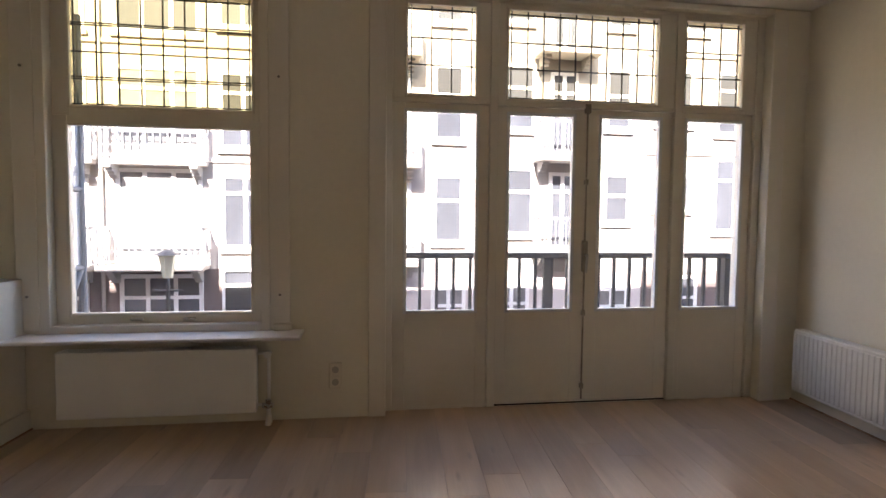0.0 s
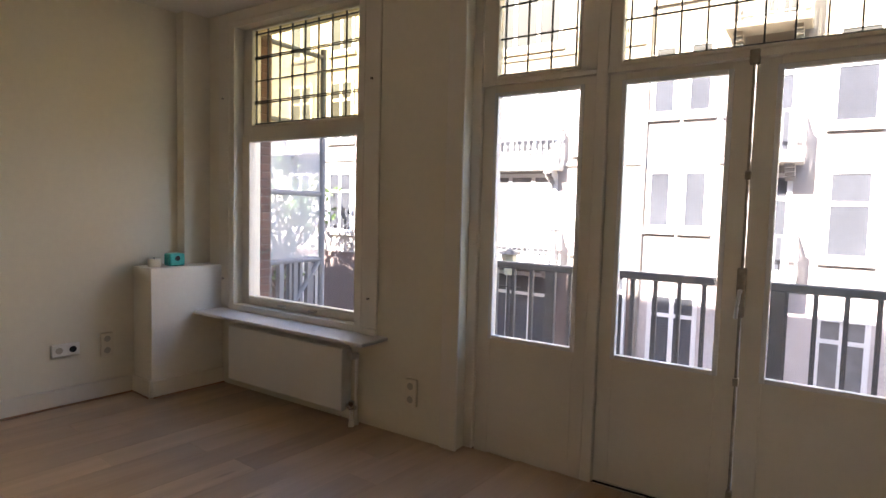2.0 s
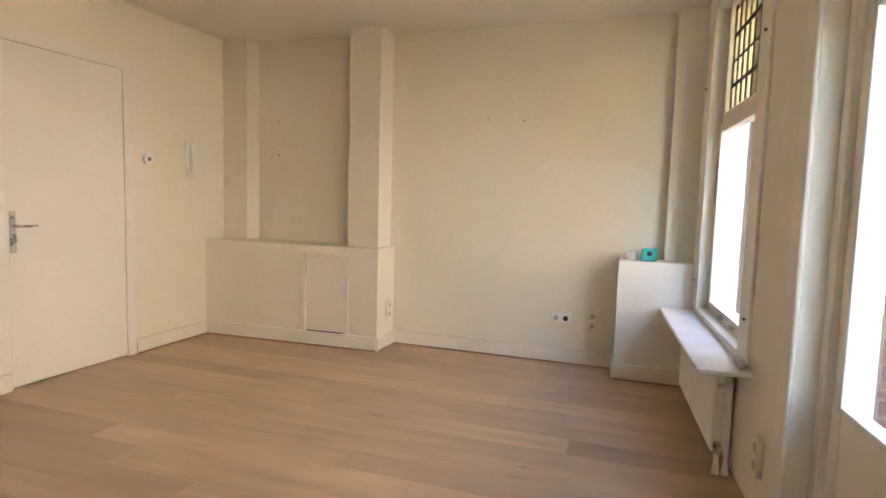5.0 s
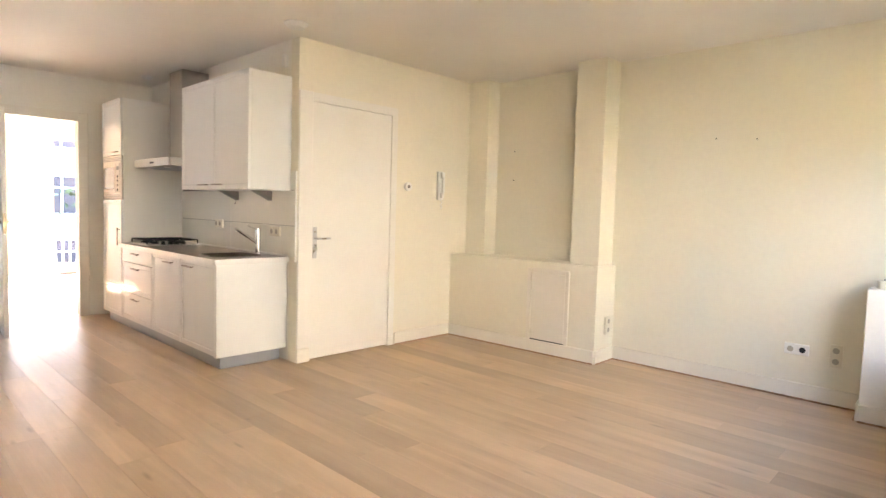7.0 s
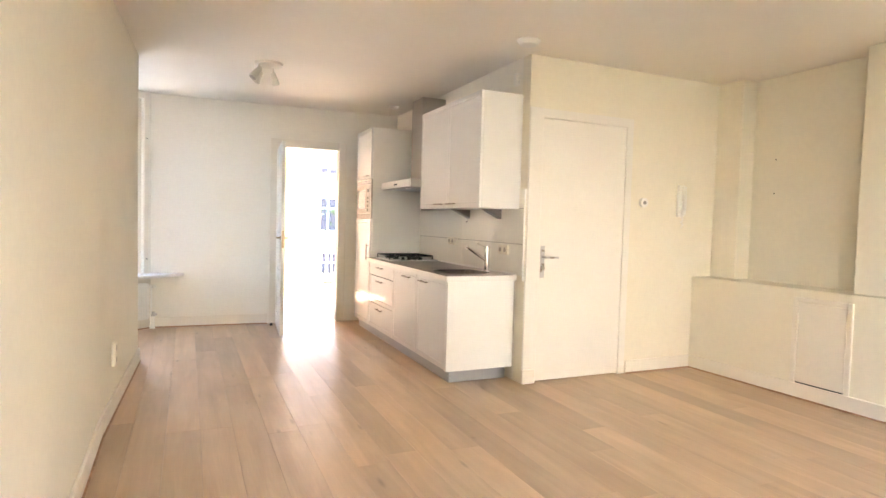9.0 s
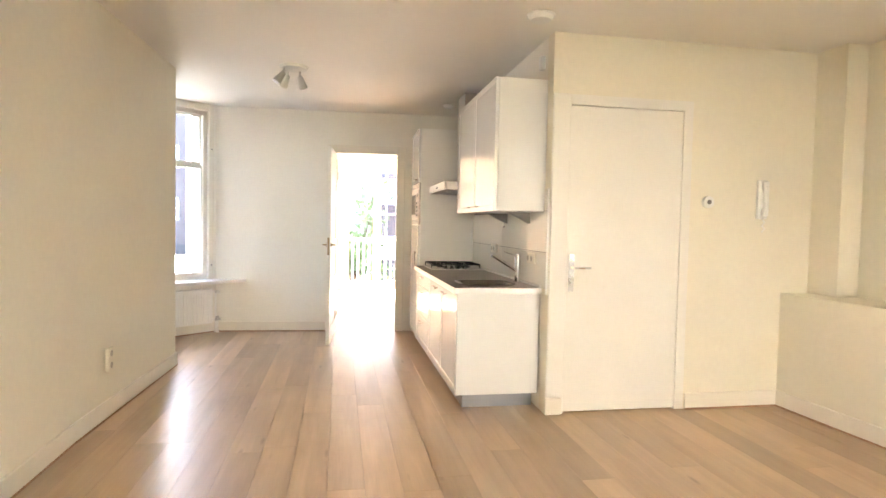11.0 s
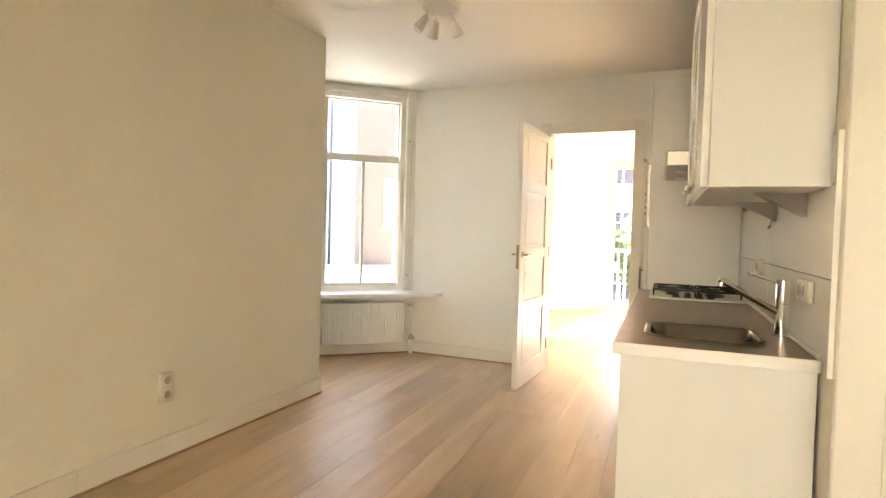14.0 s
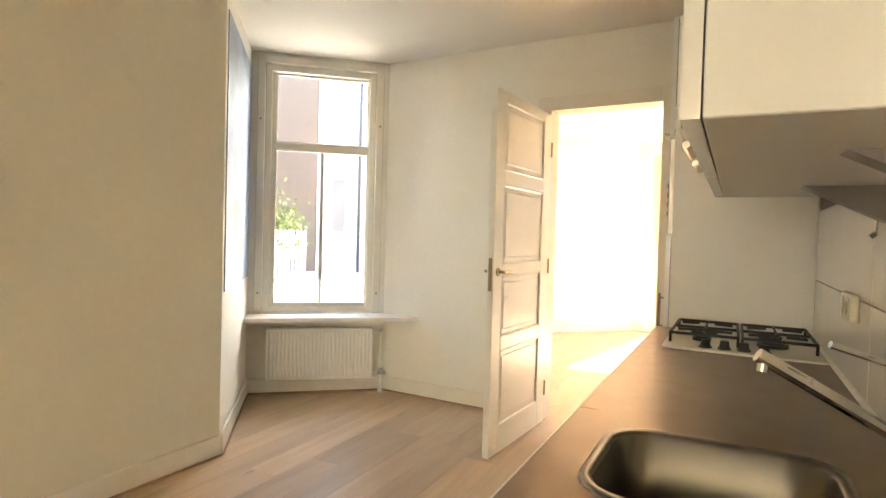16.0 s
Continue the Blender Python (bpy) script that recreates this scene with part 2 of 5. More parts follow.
BRICK = material("brown_brick", (0.125, 0.058, 0.042), 0.85, grain=0.2, grain_scale=60, vary=0.25, bump=0.5, bump_scale=120)
MORTAR = material("mortar", (0.16, 0.13, 0.115), 0.9, grain=0.1)
RAILP = material("grey_rail_paint", (0.04, 0.042, 0.048), 0.5, grain=0.05, blotch=0.1, blotch_scale=6)
STUCCO = material("pale_facade", (0.36, 0.327, 0.292), 0.85, grain=0.08, grain_scale=18, blotch=0.1, blotch_scale=0.5)
STONE = material("facade_band_stone", (0.40, 0.37, 0.33), 0.8, grain=0.06, blotch=0.08)
DBRICK = brick_material("dark_facade_brick", (0.125, 0.088, 0.078), (0.20, 0.165, 0.15), (0.997, 0.077))
RBRICK = material("red_facade_brick", (0.30, 0.17, 0.115), 0.85, grain=0.2, grain_scale=30, blotch=0.12, blotch_scale=0.8, bump=0.4)
WINW = material("white_window_paint", (0.8, 0.79, 0.76), 0.4, blotch=0.03)
PBRICK = brick_material("purple_grey_brick", (0.112, 0.09, 0.09), (0.17, 0.152, 0.145), (0.856, 0.517))
OBRICK = brick_material("tan_brown_brick", (0.125, 0.088, 0.06), (0.20, 0.165, 0.135), (0.869, 0.495))
WHITER = material("white_render", (0.50, 0.495, 0.48), 0.85, grain=0.04, blotch=0.06, blotch_scale=0.6)
WINGLASS = material("far_window_glass", (0.062, 0.066, 0.075), 0.06, blotch=0.2, blotch_scale=0.7)
# pale pane tone for net curtains, also standing in for glare
PALEPANE = material("curtain_and_glare_pane", (0.17, 0.168, 0.165), 0.3, blotch=0.25, blotch_scale=6)
ASPHALT = material("street_asphalt", (0.05, 0.05, 0.052), 0.9, grain=0.2, blotch=0.15, blotch_scale=0.6)
PAVING = material("pavement_brick", (0.22, 0.16, 0.13), 0.9, grain=0.2, grain_scale=20, blotch=0.15)
BARK = material("bark", (0.10, 0.075, 0.055), 0.9, grain=0.3, bump=0.6, bump_scale=30)
LEAF = material("leaf", (0.10, 0.16, 0.06), 0.6, vary=0.2, grain=0.3, grain_scale=3)
# railing grey lightened to imitate sun and bloom on far iron
FARIRON = material("glare_grey_iron", (0.20, 0.20, 0.205), 0.5, grain=0.1)
ROOF = material("roof_tile", (0.14, 0.08, 0.06), 0.8, grain=0.2)


# ---- building helpers ----
def boxed(bm, x0, x1, y0, y1, z0, z1, m=None, bev=0.0, seg=1):
    """A box between two corners, laid by the pose m, its edges rounded by bev."""
    vs = bmesh.ops.create_cube(bm, size=1.0)["verts"]
    for v in vs:
        v.co = Vector(((x0 + x1) / 2 + v.co.x * (x1 - x0), (y0 + y1) / 2 + v.co.y * (y1 - y0), (z0 + z1) / 2 + v.co.z * (z1 - z0)))
    if bev:
        es = list({e for v in vs for e in v.link_edges})
        r = bmesh.ops.bevel(bm, geom=es, offset=bev, segments=seg, affect="EDGES", profile=0.5)
        vs = list({v for f in r["faces"] for v in f.verts} | {v for v in vs if v.is_valid})
    if m is not None:
        for v in vs:
            v.co = m @ v.co
    return vs


def rod(bm, a, b, r, n=12, r2=None):
    """A round bar from a to b."""
    a, b = Vector(a), Vector(b)
    d = b - a
    m = Matrix.Translation((a + b) / 2) @ d.to_track_quat("Z", "Y").to_matrix().to_4x4()
    bmesh.ops.create_cone(bm, cap_ends=True, segments=n, radius1=r, radius2=r if r2 is None else r2, depth=d.length, matrix=m)


def prism(bm, pts, z0, z1):
    """An upright block over a plan outline."""
    lo = [bm.verts.new((x, y, z0)) for x, y in pts]
    hi = [bm.verts.new((x, y, z1)) for x, y in pts]
    n = len(pts)
    bm.faces.new(lo[::-1])
    bm.faces.new(hi)
    for i in range(n):
        bm.faces.new((lo[i], lo[(i + 1) % n], hi[(i + 1) % n], hi[i]))
    bmesh.ops.recalc_face_normals(bm, faces=bm.faces)


def part(name, bm, mat, parent=None, label="", smooth=False):
    me = bpy.data.meshes.new(name)
    bm.to_mesh(me)
    bm.free()
    me.materials.append(mat)
    if smooth:
        for p in me.polygons:
            p.use_smooth = True
    ob = new(name, me)
    if parent is not None:
        ob.parent = parent
        ob.matrix_parent_inverse = parent.matrix_world.inverted()
    if label:
        tagged(ob, label)
    return ob


def block(name, dims, mat, parent=None, m=None, bev=0.0, label="", seg=1):
    bm = bmesh.new()
    boxed(bm, *dims, m, bev, seg)
    return part(name, bm, mat, parent, label)


def thing(name, at, label, category, group="", kind=""):
    ob = new(name)
    ob.matrix_world = at if isinstance(at, Matrix) else Matrix.Translation(at)
    bpy.context.view_layer.update()
    return tagged(ob, label, category, group, kind)


def along(a, b):
    """The frame of a wall from plan point a to b: x along it, y to its left."""
    d = math.degrees(math.atan2(b[1] - a[1], b[0] - a[0]))
    return pose(a[0], a[1], 0, 0, 0, d)


def wall(name, a, b, thick, top, mat, openings=(), label="painted plaster wall", side=-1):
    """A wall whose seen face runs from a to b; its thickness lies to the right (side -1) or left of that line. Openings: (u0, u1, z0, z1)."""
    m = along(a, b)
    length = math.dist(a, b)
    y0, y1 = sorted((0, side * thick))
    bm = bmesh.new()
    us = sorted({0.0, length, *(o[0] for o in openings), *(o[1] for o in openings)})
    for u0, u1 in zip(us, us[1:]):
        holes = sorted((o[2], o[3]) for o in openings if o[0] <= u0 + 1e-6 and o[1] >= u1 - 1e-6)
        z = 0.0
        for h0, h1 in holes:
            if h0 > z:
                boxed(bm, u0, u1, y0, y1, z, h0, m)
            z = h1
        if z < top:
            boxed(bm, u0, u1, y0, y1, z, top, m)
    return tagged(part(name, bm, mat), label, "wall", kind="structure")


def baseboard(a, b, h=0.12, t=0.018, u0=0.0, u1=None, side=1):
    m = along(a, b)
    u1 = math.dist(a, b) if u1 is None else u1
    bm = bmesh.new()
    y0, y1 = sorted((side * 0.001, side * t))
    boxed(bm, u0, u1, y0, y1, 0.002, h, m, 0.004)
    bead = bmesh.new()
    y0, y1 = sorted((side * t, side * (t + 0.011)))
    boxed(bead, u0, u1, y0, y1, 0.0005, 0.013, m, 0.004)
    tagged(part("floor_bead", bead, BEAD), "brown wooden bead at the foot of the baseboard", "trim", kind="structure")
    return tagged(part("baseboard", bm, TRIM), "cream painted wooden baseboard along the wall", "baseboard", kind="structure")


# ---- the plan ----
CZ = 2.68
EAVES = 7.4
FA = math.degrees(math.atan(0.077))
FRONT = pose(0, 0, 0, 0, 0, FA)


def fr(u, v):
    p = FRONT @ Vector((u, v, 0))
    return (p.x, p.y)


XL, YD, XK = -2.43, -4.39, -0.16
R0, R1, R2 = fr(2.75, -0.12), (2.815, -4.2), (2.75, -6.10)
BAY, KC = (3.555, -7.07), (2.738, -7.775)
FW0 = (XK, -7.62)
FDX0, FDX1 = 0.59, 1.35

# front wall: inner face at v = -0.12
fa, fb = fr(-2.6, -0.12), fr(2.95, -0.12)
W1 = (-2.10, -0.82, 0.56, 2.62)
D1 = (-0.13, 2.48, 0.0, 2.65)
wall("wall_front", fa, fb, 0.36, CZ + 0.3, WALL, [(W1[0] + 2.6, W1[1] + 2.6, W1[2], W1[3]), (D1[0] + 2.6, D1[1] + 2.6, 0.0, D1[3])], "cream plastered outer wall with window and balcony doors", side=1)
wall("wall_left", (XL, 0.1), (XL, YD - 0.2), 0.25, CZ, WALL, label="cream painted party wall", side=-1)
wall("wall_right", R0, R1, 0.25, CZ, WALL, label="cream painted plain wall with a radiator", side=1)
wall("wall_right_rear", R1, R2, 0.25, CZ, WALL, label="cream painted plain wall of the passage", side=1)
wall("wall_bay", R2, BAY, 0.2, CZ, WHITE_WALL, label="short angled wall painted white", side=1)
KL = math.dist(BAY, KC)
wall("wall_bay_window", BAY, KC, 0.3, CZ, WHITE_WALL, [(0.11, KL - 0.10, 0.64, 2.60)], "angled outer wall with a sash window", side=1)
wall("wall_kitchen_rear", FW0, KC, 0.14, CZ, WHITE_WALL, [(FDX0 - XK, FDX1 - XK, 0.0, 2.19)], "white wall with a doorway to the rear room", side=-1)
wall("wall_entrance", (XL, YD), (XK, YD), 0.12, CZ, WALL, [(XL * -1 - 1.17, XL * -1 - 0.28, 0.0, 2.19)], "cream wall with the entrance door", side=-1)
wall("wall_kitchen", (XK, YD - 0.12), (XK, -7.8), 0.14, CZ, WHITE_WALL, label="white kitchen wall behind the cabinets", side=-1)
tagged(block("wall_hall", (XL, XK - 0.14, YD - 0.9, YD - 0.78, 0, CZ), WALL), "plain hall wall behind the entrance door", "wall", kind="structure")

bm = bmesh.new()
outline = [fr(-2.6, 0.2), fr(2.95, 0.2), (3.0, -4.2), (2.9, -6.05), (3.85, -7.1), (2.95, -7.95), (3.1, -12.45), (-1.9, -12.45), (-1.9, -7.8), (-2.68, -4.6)]
prism(bm, outline, CZ, CZ + 0.25)
tagged(part("ceiling", bm, CEIL), "cream painted plaster ceiling", "ceiling", kind="structure")
bm = bmesh.new()
prism(bm, outline, -0.25, -0.02)
floor = tagged(part("floor", bm, SUBFLOOR), "wide oiled oak floorboards", "floor", kind="structure")

# unseen blocks around and above the flat, added to shade the street and bay
up = thing("unseen_storeys", FRONT @ pose(0, -3, 3.0), "unseen upper storeys and row blocks added to shade the street and bay", "storeys", kind="structure")
block("storey_wall", (-3.1, 3.3, -7.4, 0.235, 3.0, EAVES), BRICK, up, FRONT)
block("storey_wall", (-1.9, 3.05, -12.5, -7.72, 3.0, EAVES), BRICK, up)
for u0, u1 in ((-34.0, -3.11), (3.31, 34.0)):
    block("storey_wall", (u0, u1, -4.0, 0.235, -3.4, EAVES), BRICK, up, FRONT)

# rear room
wall("wall_rear_right", (2.85, -7.93), (2.85, -12.3), 0.2, CZ, REARW, label="white wall of the rear room", side=1)
wall("wall_rear_left", (-1.7, -7.76), (-1.7, -12.3), 0.2, CZ, REARW, label="white wall of the rear room", side=-1)
wall("wall_rear_front", (-1.7, -7.76), (XK - 0.14, -7.76), 0.14, CZ, REARW, label="white wall of the rear room", side=-1)
wall("wall_rear_outer", (2.85, -12.3), (-1.7, -12.3), 0.3, CZ, REARW, [(1.62, 4.28, 0.03, 2.5)], "white outer wall with wide balcony doors", side=1)
wall("wall_rear_diagonal", (2.47, -11.3), (1.36, -12.38), 0.1, CZ, REARW, label="angled white wall of the rear room", side=1)


# ---- front openings ----
def grid_cames(parent, m, u0, u1, z0, z1, us, zs, v=0.0, w=0.007):
    bm = bmesh.new()
    for u in us:
        boxed(bm, u - w / 2, u + w / 2, v - 0.006, v + 0.006, z0, z1, m)
    for z in zs:
        boxed(bm, u0, u1, v - 0.0052, v + 0.0052, z - w / 2, z + w / 2, m)
    return part("lead_came", bm, LEAD, parent, "dark lead strips between the panes")


def sash(parent, m, outer, inner, v0, v1, mat, glass=GLASS, name="window_frame", bead=0.012, gv=0.0, lip=0.005, bmat=None):
    """Boards round a pane: outer and inner are (u0, u1, z0, z1); v0 to v1 is the depth."""
    a0, a1, b0, b1 = outer
    g0, g1, h0, h1 = inner
    bm = bmesh.new()
    boxed(bm, a0, g0, v0, v1, b0, b1, m, 0.003)
    boxed(bm, g1, a1, v0, v1, b0, b1, m, 0.003)
    boxed(bm, g0, g1, v0 + 0.001, v1 - 0.001, h1, b1, m)
    boxed(bm, g0, g1, v0 + 0.001, v1 - 0.001, b0, h0, m)
    fr_ob = part(name, bm, mat, parent)
    bm = bmesh.new()
    for d in ((g0 - bead, g0 + lip, h0 - bead, h1 + bead), (g1 - lip, g1 + bead, h0 - bead, h1 + bead)):
        boxed(bm, d[0], d[1], v0 - 0.008, v0 + 0.02, d[2], d[3], m, 0.003)
    for d in ((h0 - bead, h0 + lip), (h1 - lip, h1 + bead)):
        boxed(bm, g0 + lip, g1 - lip, v0 - 0.008, v0 + 0.02, d[0], d[1], m, 0.003)
    part("glazing_bead", bm, bmat or mat, parent)
    pane = block("pane", (g0 - 0.004, g1 + 0.004, gv - 0.002, gv + 0.002, h0 - 0.004, h1 + 0.004), glass, parent, m)
    pane.visible_shadow = False
    return fr_ob


def opening_frame(parent, m, o, v0, v1, w, mat, sill=True):
    bm = bmesh.new()
    boxed(bm, o[0], o[0] + w, v0, v1, o[2], o[3], m, 0.004)
    boxed(bm, o[1] - w, o[1], v0, v1, o[2], o[3], m, 0.004)
    boxed(bm, o[0] + w, o[1] - w, v0 + 0.001, v1, o[3] - w, o[3], m)
    if sill:
        boxed(bm, o[0] + w, o[1] - w, v0 + 0.001, v1, o[2], o[2] + w * 0.8, m)
    return part("casing", bm, mat, parent)


# the sash window with its leaded light
win = thing("window_1", FRONT, "cream sash window with a leaded light above", "window", kind="structure")
opening_frame(win, FRONT, (-2.10, -0.82, 0.56, 2.62), -0.135, 0.10, 0.055, TRIM)
sash(win, FRONT, (-2.045, -0.875, 0.60, 1.83), (-1.962, -0.937, 0.664, 1.774), -0.062, -0.005, TRIM, STREETGLASS, gv=-0.035)
sash(win, FRONT, (-2.045, -0.875, 1.832, 2.567), (-1.95, -0.925, 1.885, 2.555), -0.05, 0.0, TRIM, LEADGLASS, gv=-0.03)
us = [-1.93 + 0.1231 * k for k in range(9)]
grid_cames(win, FRONT, -1.95, -0.925, 1.885, 2.555, us, [1.90, 2.043, 2.056, 2.20, 2.354, 2.367, 2.525], -0.03)
bm = bmesh.new()
for u in (-1.6, -1.3):
    boxed(bm, u - 0.035, u + 0.035, -0.085, -0.062, 0.622, 0.638, FRONT, 0.003)
part("sash_lift", bm, STEEL, win)
bm = bmesh.new()
for u in (-2.16, -0.76):
    boxed(bm, u - 0.06, u + 0.06, -0.136, -0.119, 0.58, 2.64, FRONT, 0.004)
boxed(bm, -2.22, -0.70, -0.137, -0.119, 2.60, 2.67, FRONT, 0.004)
part("architrave", bm, TRIM, win)
sill = tagged(block("window_sill", (-2.33, -0.62, -0.35, -0.10, 0.540, 0.562), SILLM, None, FRONT, 0.008, seg=3), "pale polished stone sill under the sash window", "sill", kind="structure")

block("architrave_block", (-0.80, -0.685, -0.165, -0.1375, 0.563, 0.605), TRIM, win, FRONT, 0.008, seg=2)
for u in (-2.16, -0.76):
    for z in (0.78, 2.08):
        bm = bmesh.new()
        rod(bm, FRONT @ Vector((u, -0.136, z)), FRONT @ Vector((u, -0.148, z)), 0.006, 10, 0.008)
        part("curtain_peg", bm, BRKT, win, "small dark curtain peg")

# balcony doors, side lights and leaded lights
dset = thing("door_frame", FRONT, "cream timber frame of the balcony doors", "door frame", kind="structure")
bm = bmesh.new()
for u0, u1 in ((-0.13, -0.075), (0.55, 0.605), (1.83, 1.885), (2.425, 2.48)):
    boxed(bm, u0, u1, -0.04, 0.08, 0.0, 2.65, FRONT, 0.004)
for u0, u1 in ((-0.075, 0.55), (0.605, 1.83), (1.885, 2.425)):
    boxed(bm, u0, u1, -0.038, 0.08, 1.985, 2.005, FRONT)
    boxed(bm, u0, u1, -0.038, 0.08, 2.63, 2.65, FRONT)
    boxed(bm, u0, u1, -0.012, 0.12, -0.02, 0.010, FRONT)
part("jamb", bm, TRIM, dset)
bm = bmesh.new()
for u in (-0.175, 2.525):
    boxed(bm, u - 0.055, u + 0.055, -0.137, -0.119, 0.0, 2.66, FRONT, 0.005)
boxed(bm, -0.12, 2.47, -0.135, -0.119, 2.635, 2.675, FRONT, 0.004)
part("architrave", bm, TRIM, dset)
for n, (a0, a1, g0, g1) in enumerate(((-0.075, 0.55, 0.006, 0.474), (1.885, 2.425, 1.932, 2.356))):
    w = thing("window_%d" % (2 + n), FRONT, "narrow cream side light beside the balcony doors", "window", kind="structure")
    sash(w, FRONT, (a0, a1, 0.0, 1.985), (g0, g1, 0.64, 1.937), -0.012, 0.05, TRIM, STREETGLASS, lip=0.010, bmat=BEADW)
for n, (a0, a1, g0, g1) in enumerate(((0.608, 1.214, 0.68, 1.128), (1.221, 1.827, 1.312, 1.742))):
    d = thing("door_%d" % (2 + n), FRONT, "closed cream balcony door with a tall pane", "door", kind="structure")
    sash(d, FRONT, (a0, a1, 0.016, 1.98), (g0, g1, 0.64, 1.937), -0.014, 0.045, TRIM, STREETGLASS, name="door_leaf", lip=0.010, bmat=BEADW)
    if n == 0:
        bm = bmesh.new()
        rod(bm, FRONT @ Vector((1.215, -0.028, 0.03)), FRONT @ Vector((1.215, -0.028, 1.99)), 0.0065, 8)
        for z in (0.12, 0.62, 1.5):
            boxed(bm, 1.203, 1.227, -0.04, -0.013, z - 0.018, z + 0.018, FRONT, 0.003)
        boxed(bm, 1.198, 1.232, -0.046, -0.013, 0.90, 1.11, FRONT, 0.005, 2)
        boxed(bm, 1.196, 1.234, -0.044, -0.013, 1.955, 2.015, FRONT, 0.004)
        part("espagnolette_rod", bm, material("worn_rod_paint", (0.35, 0.30, 0.23), 0.45, grain=0.2, blotch=0.2, blotch_scale=8), d, "worn painted locking rod")
        bm = bmesh.new()
        rod(bm, FRONT @ Vector((1.215, -0.04, 1.02)), FRONT @ Vector((1.215, -0.08, 1.01)), 0.009, 10)
        rod(bm, FRONT @ Vector((1.215, -0.08, 1.02)), FRONT @ Vector((1.205, -0.085, 0.90)), 0.008, 10)
        part("door_handle", bm, STEEL, d, "small metal turning handle")
for n, (a0, a1, g0, g1, k) in enumerate(((-0.075, 0.55, 0.012, 0.458, 3), (0.605, 1.83, 0.665, 1.708, 9), (1.885, 2.425, 1.892, 2.33, 3))):
    w = thing("window_%d" % (4 + n), FRONT, "leaded light with yellowish panes above the doors", "window", kind="structure")
    sash(w, FRONT, (a0, a1, 2.006, 2.63), (g0, g1, 2.027, 2.60), -0.03, 0.03, TRIM, PALELEAD)
    b = 0.028
    us = [g0 + b + (g1 - g0 - 2 * b) * i / k for i in range(k + 1)]
    zs = [2.042, 2.228, 2.397, 2.575]
    grid_cames(w, FRONT, g0, g1, 2.027, 2.60, us, zs)

block("draught_gap", (0.61, 1.825, -0.0205, -0.013, 0.0012, 0.0085), DARK, dset, FRONT)

# bricks in the outer reveals
wf = bpy.data.objects["wall_front"]
bm = bmesh.new()
boxed(bm, -0.006, 0.006, -0.045, 0.045, -0.026, 0.026, None, 0.003)
bme = bpy.data.meshes.new("brick")
bm.to_mesh(bme)
bm.free()
bme.materials.append(BRICK)
for u, z0, z1, vb in ((W1[0] + 0.006, 0.62, 2.6, 0.180), (D1[0] + 0.006, 0.06, 2.6, 0.190)):
    block("mortar_bed", (u - 0.006, u + 0.0015, vb - 0.052, 0.238, z0 - 0.05, 2.61), MORTAR, wf, FRONT)
    k = 0
    z = z0
    while z < z1:
        ob = new("brick", bme)
        ob.parent = wf
        ob.matrix_world = FRONT @ pose(u, vb + (0.003 if k % 2 else -0.003), z, 0, 0, 0)
        z += 0.062
        k += 1

# ---- balcony, street and houses opposite ----
bal = thing("balcony", FRONT @ pose(0, 0.25, 0), "narrow balcony with a grey painted railing", "balcony", kind="structure")
block("slab", (-1.01, 3.0, 0.25, 1.02, -0.22, -0.05), STONE, bal, FRONT)
block("handrail", (-0.99, 2.98, 0.955, 1.015, 0.915, 0.963), RAILP, bal, FRONT, 0.006)
block("bottom_rail", (-0.99, 2.98, 0.97, 1.0, 0.04, 0.075), RAILP, bal, FRONT, 0.004)
for k in range(28):
    u = -0.918 + 0.141 * k
    block("baluster", (u - 0.0125, u + 0.0125, 0.972, 0.998, 0.07, 0.92), RAILP, bal, FRONT)
for u in (-0.07, 1.30):
    block("post", (u - 0.036, u + 0.036, 0.966, 1.004, -0.05, 0.918), RAILP, bal, FRONT, 0.004)
for u in (-0.97, 2.96):
    block("post", (u - 0.03, u + 0.03, 0.95, 1.02, -0.05, 0.963), RAILP, bal, FRONT)
    for j in range(5):
        block("baluster", (u - 0.011, u + 0.011, 0.32 + j * 0.13, 0.35 + j * 0.13, -0.05, 0.92), RAILP, bal, FRONT)
    block("handrail", (u - 0.025, u + 0.025, 0.25, 0.955, 0.915, 0.955), RAILP, bal, FRONT)

nb = thing("neighbour_balcony", FRONT @ pose(-3.6, 0.25, 0), "neighbouring balcony with a blue-grey railing", "balcony", kind="structure")
block("slab", (-5.6, -2.38, 0.25, 1.1, -0.3, -0.12), STONE, nb, FRONT)
block("handrail", (-5.6, -2.44, 1.04, 1.1, 0.80, 0.86), PALEBLUE, nb, FRONT)
for j in range(21):
    block("baluster", (-5.55 + j * 0.15, -5.50 + j * 0.15, 1.055, 1.085, -0.12, 0.805), PALEBLUE, nb, FRONT)
scr = thing("privacy_screen", FRONT @ pose(-2.4, 0.7, -0.12), "tall framed privacy screen of clouded plastic on the balcony edge", "screen")
for v in (0.30, 1.08):
    bm = bmesh.new()
    rod(bm, FRONT @ Vector((-2.40, v, -0.12)), FRONT @ Vector((-2.40, v, 2.75)), 0.03, 10)
    part("post", bm, PALEBLUE, scr)
for z in (0.84, 1.44, 2.05, 2.68):
    bm = bmesh.new()
    rod(bm, FRONT @ Vector((-2.40, 0.30, z)), FRONT @ Vector((-2.40, 1.08, z)), 0.022, 10)
    part("crossbar", bm, PALEBLUE, scr)
bm = bmesh.new()
rod(bm, FRONT @ Vector((-2.40, 1.05, 0.82)), FRONT @ Vector((-2.40, 0.32, -0.05)), 0.022, 10)
part("brace", bm, PALEBLUE, scr)
